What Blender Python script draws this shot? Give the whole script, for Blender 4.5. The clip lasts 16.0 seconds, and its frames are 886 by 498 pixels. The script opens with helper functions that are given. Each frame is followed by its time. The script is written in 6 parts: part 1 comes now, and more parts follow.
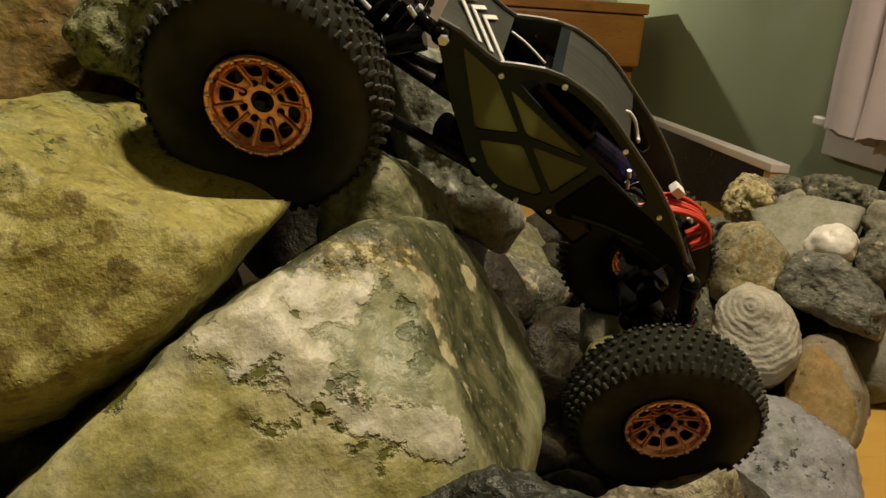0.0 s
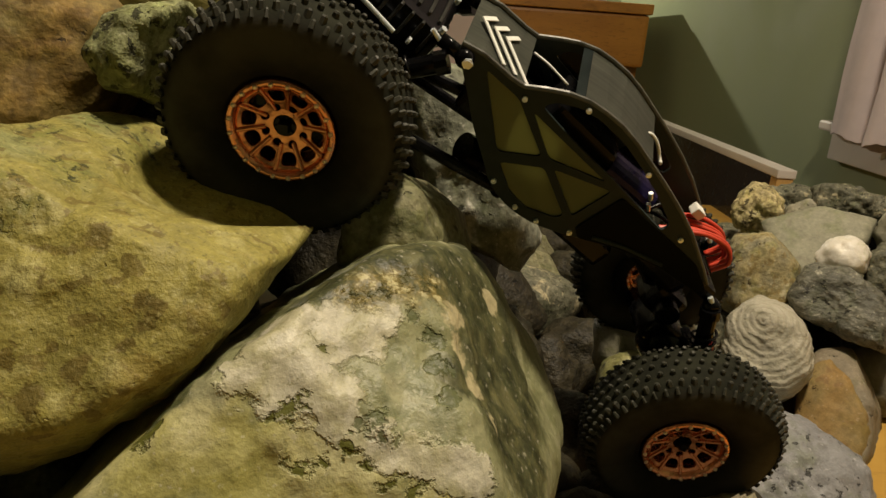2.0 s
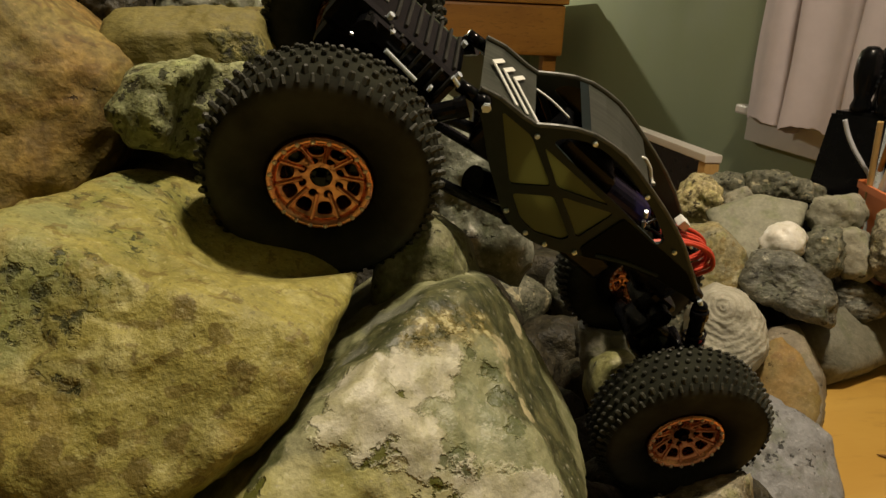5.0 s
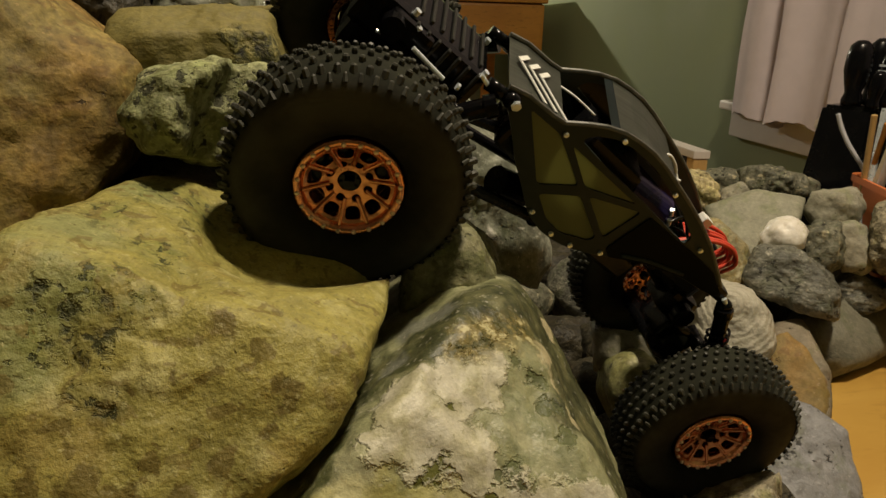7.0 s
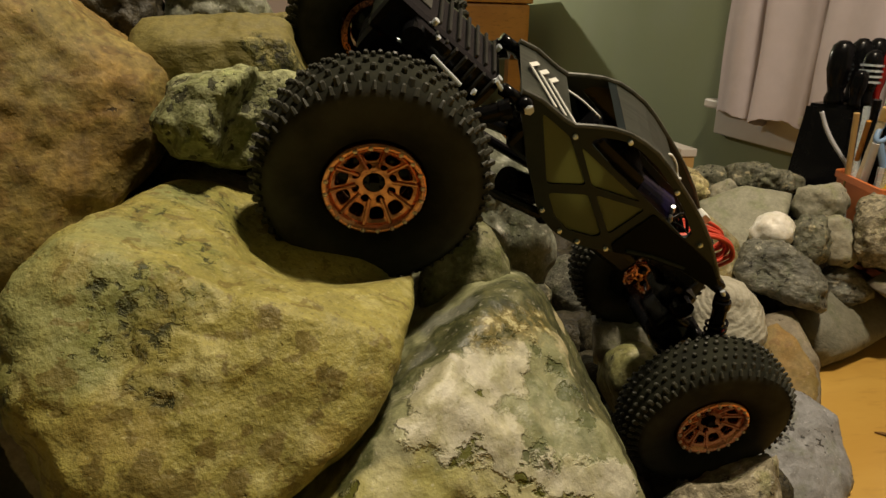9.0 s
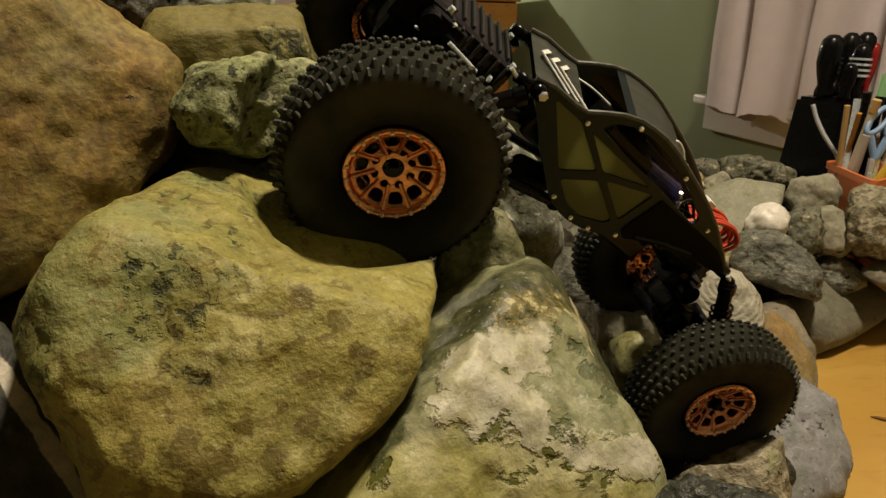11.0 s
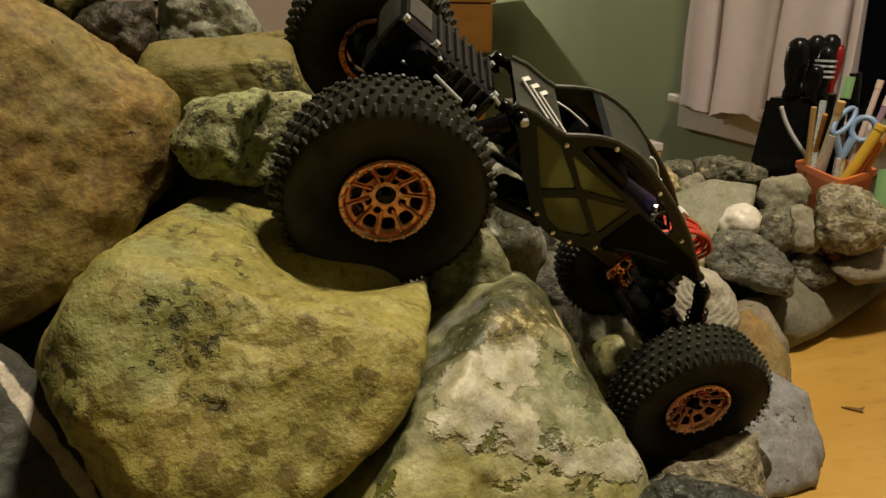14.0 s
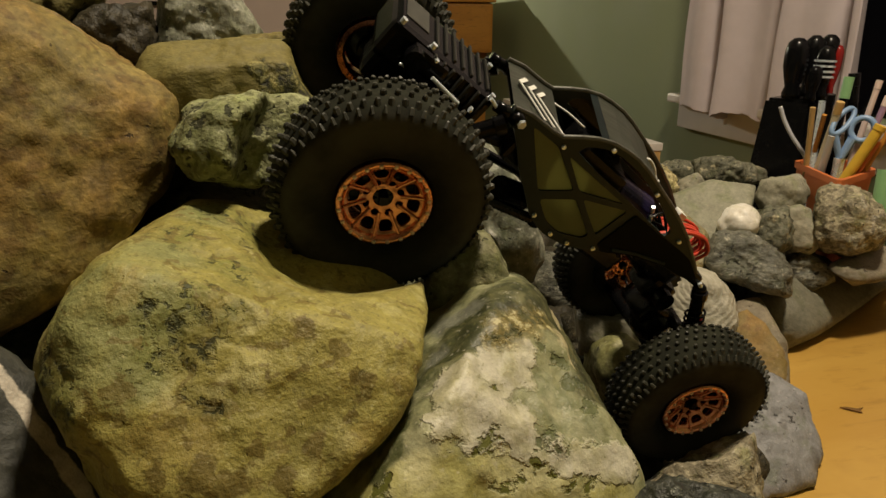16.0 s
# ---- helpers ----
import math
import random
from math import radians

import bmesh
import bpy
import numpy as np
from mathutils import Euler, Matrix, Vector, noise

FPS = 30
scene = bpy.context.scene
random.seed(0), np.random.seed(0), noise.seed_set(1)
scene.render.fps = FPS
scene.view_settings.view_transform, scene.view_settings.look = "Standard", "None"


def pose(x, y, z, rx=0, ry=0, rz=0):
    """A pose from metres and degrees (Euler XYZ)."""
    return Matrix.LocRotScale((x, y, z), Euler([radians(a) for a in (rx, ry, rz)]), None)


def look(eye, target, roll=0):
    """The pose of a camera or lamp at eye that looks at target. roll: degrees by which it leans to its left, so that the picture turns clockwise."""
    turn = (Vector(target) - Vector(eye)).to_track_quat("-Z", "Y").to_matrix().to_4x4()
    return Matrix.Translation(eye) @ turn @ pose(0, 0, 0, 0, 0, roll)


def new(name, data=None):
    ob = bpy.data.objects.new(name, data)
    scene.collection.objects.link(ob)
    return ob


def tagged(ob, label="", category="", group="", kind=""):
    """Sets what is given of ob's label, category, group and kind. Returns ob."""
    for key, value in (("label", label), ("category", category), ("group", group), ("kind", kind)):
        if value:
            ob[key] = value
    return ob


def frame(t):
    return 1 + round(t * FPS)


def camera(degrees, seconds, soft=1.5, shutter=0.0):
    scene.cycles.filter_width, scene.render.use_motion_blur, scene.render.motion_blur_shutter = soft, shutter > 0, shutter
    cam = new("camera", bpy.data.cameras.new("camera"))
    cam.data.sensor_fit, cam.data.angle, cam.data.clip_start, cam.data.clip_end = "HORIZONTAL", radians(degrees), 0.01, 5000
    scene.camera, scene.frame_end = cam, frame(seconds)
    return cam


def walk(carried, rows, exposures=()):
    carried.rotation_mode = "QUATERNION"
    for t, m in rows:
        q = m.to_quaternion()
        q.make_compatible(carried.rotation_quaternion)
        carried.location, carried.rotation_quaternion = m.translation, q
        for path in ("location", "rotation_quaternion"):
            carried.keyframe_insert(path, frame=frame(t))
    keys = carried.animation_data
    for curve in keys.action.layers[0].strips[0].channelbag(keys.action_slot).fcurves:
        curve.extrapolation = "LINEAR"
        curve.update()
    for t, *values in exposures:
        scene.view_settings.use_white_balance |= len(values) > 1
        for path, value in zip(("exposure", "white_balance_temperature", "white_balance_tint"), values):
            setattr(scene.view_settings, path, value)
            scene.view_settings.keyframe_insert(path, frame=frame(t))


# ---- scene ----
cam = camera(66.0, 16.0)
PATH = [
    (0.0, 0.1170, 0.0149, 0.2712, 73.01, -3.68, 0.56),
    (0.5, 0.1123, 0.0155, 0.2723, 72.94, -3.85, 0.70),
    (1.0, 0.1087, 0.0172, 0.2733, 72.89, -3.99, 0.75),
    (1.5, 0.1084, 0.0193, 0.2727, 72.91, -3.88, 0.65),
    (2.0, 0.1070, 0.0208, 0.2811, 72.68, -4.05, 0.64),
    (2.5, 0.0978, 0.0188, 0.2880, 72.25, -4.50, 0.59),
    (3.0, 0.0838, 0.0162, 0.2908, 72.11, -4.71, 0.23),
    (3.5, 0.0650, 0.0133, 0.2994, 71.98, -4.69, -1.10),
    (4.0, 0.0687, 0.0082, 0.3046, 72.03, -3.58, -3.58),
    (6.5, 0.0422, 0.0222, 0.2991, 72.26, -1.81, -8.11),
    (7.0, 0.0402, 0.0243, 0.3004, 72.22, -1.56, -8.74),
    (7.5, 0.0380, 0.0229, 0.3014, 72.24, -1.45, -8.92),
    (8.0, 0.0347, 0.0193, 0.3038, 72.21, -1.59, -8.82),
    (8.5, 0.0296, 0.0151, 0.3033, 72.19, -1.44, -9.52),
    (9.0, 0.0235, 0.0126, 0.3038, 72.19, -1.29, -10.17),
    (11.5, 0.0051, 0.0069, 0.2979, 72.19, -1.06, -11.72),
    (12.0, 0.0008, 0.0027, 0.2988, 72.17, -0.91, -12.16),
    (12.5, 0.0000, 0.0000, 0.3016, 72.15, -0.66, -12.70),
    (13.0, -0.0033, -0.0013, 0.3044, 72.08, -0.61, -12.94),
    (13.5, 0.0004, -0.0019, 0.3095, 72.04, -0.30, -13.25),
    (14.0, 0.0021, -0.0032, 0.3139, 72.01, -0.11, -13.38),
    (14.5, 0.0067, -0.0051, 0.3143, 72.03, 0.01, -13.46),
    (15.0, 0.0105, -0.0068, 0.3167, 72.05, 0.15, -13.37),
    (15.5, 0.0108, -0.0075, 0.3170, 72.04, 0.13, -13.35),
    (16.0, 0.0035, -0.0040, 0.3151, 71.97, -0.06, -13.34),
]
walk(cam, [(t, pose(x, y, z, rx, ry, rz)) for t, x, y, z, rx, ry, rz in PATH],
     [(0.0, 0.0), (3.5, -0.04), (7.0, -0.14), (9.0, -0.04), (12.0, 0.02), (14.0, 0.0), (16.0, -0.06)])

# ---- light ----
world = bpy.data.worlds.new("dim_room")
world.use_nodes = True
world.node_tree.nodes["Background"].inputs[0].default_value = (0.9, 0.75, 0.6, 1)
world.node_tree.nodes["Background"].inputs[1].default_value = 0.003
scene.world = world


def area_lamp(name, eye, target, size, watts, colour):
    data = bpy.data.lights.new(name, "AREA")
    data.shape, data.size, data.energy, data.color = "DISK", size, watts, colour
    ob = new(name, data)
    ob.matrix_world = look(eye, target)
    return ob


area_lamp("ceiling_lamp_light", (0.34, 0.25, 1.44), (0.20, 0.30, 0.1), 0.16, 20.5, (1.0, 0.845, 0.615))
desk_lamp = bpy.data.lights.new("desk_lamp_light", "POINT")
desk_lamp.energy, desk_lamp.color, desk_lamp.shadow_soft_size = 32.0, (1.0, 0.90, 0.74), 0.010
new("desk_lamp_light", desk_lamp).location = (0.0, 3.0, 0.684)
scene.view_settings.exposure = 0.0


# ---- materials ----
def material(name, build):
    m = bpy.data.materials.new(name)
    m.use_nodes = True
    tree = m.node_tree
    shader = tree.nodes["Principled BSDF"]
    build(tree, shader)
    return m


def node(tree, kind, **inputs):
    n = tree.nodes.new(kind)
    for key, value in inputs.items():
        key = key.replace("_", " ")
        n.inputs[key].default_value = value
    return n


def ramp(tree, source, stops):
    r = tree.nodes.new("ShaderNodeValToRGB")
    el = r.color_ramp.elements
    while len(el) < len(stops):
        el.new(0.5)
    for e, (at, c) in zip(el, stops):
        e.position, e.color = at, (*c, 1)
    tree.links.new(source, r.inputs[0])
    return r


def mix(tree, fac, a, b, mode="MIX"):
    m = tree.nodes.new("ShaderNodeMix")
    m.data_type, m.blend_type = "RGBA", mode
    for sock, value in ((m.inputs[0], fac), (m.inputs[6], a), (m.inputs[7], b)):
        if hasattr(value, "is_output"):
            tree.links.new(value, sock)
        elif isinstance(value, (int, float)):
            sock.default_value = value
        else:
            sock.default_value = (*value, 1)
    return m.outputs[2]


def noise_tex(tree, scale, detail=6.0, rough=0.6, stretch=None, distortion=0.0):
    co = tree.nodes.new("ShaderNodeTexCoord")
    mp = tree.nodes.new("ShaderNodeMapping")
    info = tree.nodes.new("ShaderNodeObjectInfo")
    add = tree.nodes.new("ShaderNodeVectorMath")
    add.operation = "MULTIPLY_ADD"
    add.inputs[1].default_value = (7, 13, 5)
    tree.links.new(info.outputs["Random"], add.inputs[0])
    tree.links.new(co.outputs["Object"], add.inputs[2])
    tree.links.new(add.outputs[0], mp.inputs[0])
    if stretch:
        mp.inputs["Scale"].default_value = stretch
    n = node(tree, "ShaderNodeTexNoise", Scale=scale, Detail=detail, Roughness=rough, Distortion=distortion)
    tree.links.new(mp.outputs[0], n.inputs["Vector"])
    return n.outputs["Fac"]


def bump(tree, shader, heights, strength=0.5):
    last = None
    for height, distance in heights:
        b = node(tree, "ShaderNodeBump", Strength=strength, Distance=distance)
        tree.links.new(height, b.inputs["Height"])
        if last:
            tree.links.new(last.outputs[0], b.inputs["Normal"])
        last = b
    tree.links.new(last.outputs[0], shader.inputs["Normal"])


def rock_material(name, base, second, stain, light, stain_at=0.56, light_at=0.62, scale=24, rough=0.85, stretch=None, relief=1.0, soft=0.05, twist=0.8, pit_at=0.735, speck=1.0):
    """Stone: two base tones in broad areas, soft darker blotches, pale mineral patches, clustered dark pits and fine grain."""
    def build(tree, shader):
        broad = noise_tex(tree, scale * 0.7, 3, 0.5, stretch, 0.4)
        blotch = noise_tex(tree, scale * 4.2, 2, 0.4, stretch, 0.2)
        vein = noise_tex(tree, scale * 1.2, 6, 0.55, stretch, twist)
        lumps = noise_tex(tree, 75, 4, 0.55, stretch)
        crumb = noise_tex(tree, 260, 3, 0.6)
        grain = noise_tex(tree, 800, 2, 0.6)
        pits = noise_tex(tree, 170, 4, 0.65)
        where = noise_tex(tree, scale * 1.6, 3, 0.5)
        tone = mix(tree, ramp(tree, broad, [(0.40, (0, 0, 0)), (0.60, (1, 1, 1))]).outputs[0], base, second)
        tone = mix(tree, ramp(tree, vein, [(light_at, (0, 0, 0)), (light_at + soft, (0.9, 0.9, 0.9))]).outputs[0], tone, light)
        tone = mix(tree, ramp(tree, blotch, [(stain_at, (0, 0, 0)), (stain_at + 0.05, (0.55, 0.55, 0.55))]).outputs[0], tone, stain)
        moss = ramp(tree, noise_tex(tree, scale * 1.5 + 14, 6, 0.65, None, 0.5), [(0.52, (0, 0, 0)), (0.64, (0.5, 0.5, 0.5))]).outputs[0]
        tone = mix(tree, moss, tone, tuple(c * k for c, k in zip(base, (0.62, 0.72, 0.42))))
        fleck = ramp(tree, noise_tex(tree, 330, 2, 0.5), [(0.66, (0, 0, 0)), (0.70, (0.6, 0.6, 0.6))]).outputs[0]
        tone = mix(tree, fleck, tone, light)
        tone = mix(tree, 0.72 * speck, tone, ramp(tree, lumps, [(0.28, (0.26, 0.26, 0.26)), (0.5, (0.5, 0.5, 0.5)), (0.72, (0.72, 0.72, 0.72))]).outputs[0], "OVERLAY")
        tone = mix(tree, 0.74 * speck, tone, ramp(tree, crumb, [(0.28, (0.22, 0.22, 0.22)), (0.5, (0.5, 0.5, 0.5)), (0.74, (0.76, 0.76, 0.76))]).outputs[0], "OVERLAY")
        tone = mix(tree, 0.25, tone, ramp(tree, grain, [(0.25, (0.3, 0.3, 0.3)), (0.75, (0.72, 0.72, 0.72))]).outputs[0], "OVERLAY")
        hole = tree.nodes.new("ShaderNodeMath")
        hole.operation = "ADD"
        tree.links.new(pits, hole.inputs[0])
        tree.links.new(ramp(tree, where, [(0.40, (0, 0, 0)), (0.62, (0.16, 0.16, 0.16))]).outputs[0], hole.inputs[1])
        spot = ramp(tree, hole.outputs[0], [(pit_at, (0, 0, 0)), (pit_at + 0.04, (0.9, 0.9, 0.9))])
        tone = mix(tree, spot.outputs[0], tone, tuple(c * 0.22 for c in stain))
        tree.links.new(tone, shader.inputs["Base Color"])
        shader.inputs["Roughness"].default_value = rough * 0.85
        shader.inputs["Specular IOR Level"].default_value = 0.42
        deep = tree.nodes.new("ShaderNodeMath")
        deep.operation = "SUBTRACT"
        deep.inputs[0].default_value = 1.0
        tree.links.new(spot.outputs[0], deep.inputs[1])
        bump(tree, shader, [(lumps, 0.0034 * relief), (deep.outputs[0], 0.0014 * relief), (crumb, 0.0011 * relief * speck), (grain, 0.0002 * relief)], 0.65)
    return material(name, build)


def zone(tree, blobs, ragged=0.5, fine=60, edge=0.12, stretch=None, warp=3.0):
    """A patch of mineral or painted shade with a ragged rim: 1 inside any of the blobs (x, y, z, radius in millimetres
    from the stone's middle).
    """
    co = tree.nodes.new("ShaderNodeTexCoord")
    wob = noise_tex(tree, fine, 5, 0.6, stretch, 0.3)
    swirl = node(tree, "ShaderNodeTexNoise", Scale=110.0, Detail=4.0, Roughness=0.6)
    tree.links.new(co.outputs["Object"], swirl.inputs["Vector"])
    drift = tree.nodes.new("ShaderNodeVectorMath")
    drift.operation = "MULTIPLY_ADD"
    drift.inputs[1].default_value = (warp * 0.004,) * 3
    tree.links.new(swirl.outputs["Color"], drift.inputs[0])
    tree.links.new(co.outputs["Object"], drift.inputs[2])
    near = None
    for x, y, z, r in blobs:
        d = tree.nodes.new("ShaderNodeVectorMath")
        d.operation = "DISTANCE"
        d.inputs[1].default_value = ((x + 2 * warp) / 1000, (y + 2 * warp) / 1000, (z + 2 * warp) / 1000)
        tree.links.new(drift.outputs[0], d.inputs[0])
        s = tree.nodes.new("ShaderNodeMath")
        s.operation = "MULTIPLY"
        s.inputs[1].default_value = 1000.0 / r
        tree.links.new(d.outputs["Value"], s.inputs[0])
        if near is None:
            near = s.outputs[0]
        else:
            m = tree.nodes.new("ShaderNodeMath")
            m.operation = "SMOOTH_MIN"
            m.inputs[2].default_value = 0.25
            tree.links.new(near, m.inputs[0])
            tree.links.new(s.outputs[0], m.inputs[1])
            near = m.outputs[0]
    w = tree.nodes.new("ShaderNodeMath")
    w.operation = "MULTIPLY_ADD"
    w.inputs[1].default_value = ragged * 3.0
    tree.links.new(wob, w.inputs[0])
    tree.links.new(near, w.inputs[2])
    return ramp(tree, scaled(tree, w.outputs[0], 0.25), [((1 + ragged * 1.5 - edge) * 0.25, (1, 1, 1)), ((1 + ragged * 1.5 + edge) * 0.25, (0, 0, 0))]).outputs[0]


def scaled(tree, socket, k, add=0.0):
    m = tree.nodes.new("ShaderNodeMath")
    m.operation = "MULTIPLY_ADD"
    m.inputs[1].default_value, m.inputs[2].default_value = k, add
    tree.links.new(socket, m.inputs[0])
    return m.outputs[0]


def times(tree, a, b):
    m = tree.nodes.new("ShaderNodeMath")
    m.operation = "MULTIPLY"
    tree.links.new(a, m.inputs[0])
    tree.links.new(b, m.inputs[1])
    return m.outputs[0]


def grained(tree, tone, lumps, crumb, grain, k=1.0):
    tone = mix(tree, 0.45 * k, tone, ramp(tree, lumps, [(0.28, (0.30, 0.30, 0.30)), (0.5, (0.5, 0.5, 0.5)), (0.72, (0.72, 0.72, 0.72))]).outputs[0], "OVERLAY")
    tone = mix(tree, 0.50 * k, tone, ramp(tree, crumb, [(0.28, (0.24, 0.24, 0.24)), (0.5, (0.5, 0.5, 0.5)), (0.74, (0.80, 0.80, 0.80))]).outputs[0], "OVERLAY")
    return mix(tree, 0.35 * k, tone, ramp(tree, grain, [(0.25, (0.26, 0.26, 0.26)), (0.75, (0.76, 0.76, 0.76))]).outputs[0], "OVERLAY")


def ochre_boulder(tree, shader):
    """Tan crusted boulder: grey and mossy crown, dark mossy holes, soft brown blotches on the lower face."""
    lumps, crumb, grain = noise_tex(tree, 75, 5, 0.6), noise_tex(tree, 280, 4, 0.65), noise_tex(tree, 900, 2, 0.6)
    broad = noise_tex(tree, 30, 4, 0.55, None, 0.4)
    tone = mix(tree, ramp(tree, broad, [(0.38, (0, 0, 0)), (0.62, (1, 1, 1))]).outputs[0], (0.312, 0.275, 0.072), (0.245, 0.218, 0.056))
    pale = ramp(tree, noise_tex(tree, 55, 5, 0.6, None, 0.6), [(0.54, (0, 0, 0)), (0.66, (0.8, 0.8, 0.8))]).outputs[0]
    tone = mix(tree, pale, tone, (0.41, 0.375, 0.155))
    crown = zone(tree, [(-36, -20, 42, 19), (-44, -28, 31, 16), (-23, 7, 46, 14), (-31, -28, 30, 14), (-20, -24, 34, 10), (-14, 55, 47, 10), (-28, -37, 15, 8), (-54, -22, 10, 10)], 0.6, 45, 0.45)
    tone = mix(tree, scaled(tree, crown, 0.85), tone, (0.235, 0.245, 0.095))
    moss = zone(tree, [(-20, 25, 45, 9), (-7, 54, 45, 14), (8, 52, 40, 12), (3, 7, 36, 10), (-8, -21, 37, 8), (-20, -25, 32, 7), (2, -24, 30, 6), (-25, -32, 22, 7), (-50, -36, 8, 7)], 0.8, 60, 0.45)
    tuft = ramp(tree, noise_tex(tree, 120, 5, 0.65, None, 0.3), [(0.38, (0.25, 0.25, 0.25)), (0.58, (1, 1, 1))]).outputs[0]
    tone = mix(tree, times(tree, scaled(tree, moss, 0.7), tuft), tone, (0.165, 0.180, 0.044))
    rusty = ramp(tree, noise_tex(tree, 38, 4, 0.6, None, 0.4), [(0.54, (0, 0, 0)), (0.68, (0.6, 0.6, 0.6))]).outputs[0]
    tone = mix(tree, rusty, tone, (0.275, 0.208, 0.055))
    blotch = zone(tree, [(27, -25, 24, 4.4), (13, -35, 13, 1.6), (44, -35, 7, 3.2), (17, -43, -4, 2.8), (26, -45, -9, 4.6), (-8, -52, -10, 6.2), (15, -52, -17, 5.2), (8, -47, -6, 2.8), (2, -38, 10, 1.6), (38, -41, -4, 3), (0, -52, -15, 4.4), (-22, -51, -10, 4.6), (40, -38, 2, 2.2), (-5, -56, -21, 4.2)], 0.55, 130, 0.16, None, 3.5)
    spots = ramp(tree, noise_tex(tree, 120, 3, 0.45, (1, 1, 1.4), 0.5), [(0.600, (0, 0, 0)), (0.625, (0.7, 0.7, 0.7))]).outputs[0]
    tone = mix(tree, scaled(tree, blotch, 0.9), tone, (0.130, 0.098, 0.022))
    tone = mix(tree, spots, tone, (0.150, 0.112, 0.028))
    tone = grained(tree, tone, lumps, crumb, grain, 0.75)
    dot = noise_tex(tree, 430, 3, 0.6)
    tone = mix(tree, ramp(tree, dot, [(0.60, (0, 0, 0)), (0.66, (0.55, 0.55, 0.55))]).outputs[0], tone, (0.12, 0.105, 0.028))
    tone = mix(tree, ramp(tree, dot, [(0.32, (0.5, 0.5, 0.5)), (0.38, (0, 0, 0))]).outputs[0], tone, (0.46, 0.42, 0.19))
    # holes: the large ones where they stand, small ones through the mossy crown
    where = zone(tree, [(-12, -29, 23, 7.5), (-6, -28, 24, 5), (-16, -26, 28, 5), (-8, -39, 7, 3.6), (-3, -40, 5, 3.2), (-13, -37, 11, 3), (-56, -26, 16, 7), (-48, -36, 13, 5), (-8, -24, 33, 3.5), (9, 35, 38, 5), (-25, -24, 36, 3), (-58, -36, 4, 8), (-52, -40, -4, 6), (45, -38, 10, 2)], 0.8, 120, 0.35, None, 4.0)
    pits = times(tree, ramp(tree, noise_tex(tree, 170, 5, 0.7, None, 0.6), [(0.51, (0, 0, 0)), (0.58, (1, 1, 1))]).outputs[0], where)
    tone = mix(tree, scaled(tree, where, 0.25), tone, (0.125, 0.135, 0.036))
    small = times(tree, ramp(tree, noise_tex(tree, 230, 4, 0.65), [(0.56, (0, 0, 0)), (0.63, (1, 1, 1))]).outputs[0], moss)
    stray = ramp(tree, noise_tex(tree, 190, 3, 0.6), [(0.71, (0, 0, 0)), (0.75, (0.8, 0.8, 0.8))]).outputs[0]
    tone = mix(tree, small, tone, (0.050, 0.055, 0.016))
    tone = mix(tree, scaled(tree, pits, 0.9), tone, (0.030, 0.034, 0.010))
    tone = mix(tree, stray, tone, (0.10, 0.085, 0.02))
    tree.links.new(tone, shader.inputs["Base Color"])
    shader.inputs["Roughness"].default_value = 0.60
    shader.inputs["Specular IOR Level"].default_value = 0.40
    bump(tree, shader, [(lumps, 0.0048), (scaled(tree, pits, -1.0), 0.0036), (scaled(tree, small, -1.0), 0.0016), (scaled(tree, stray, -1.0), 0.0010), (crumb, 0.0009), (grain, 0.00018)], 0.55)


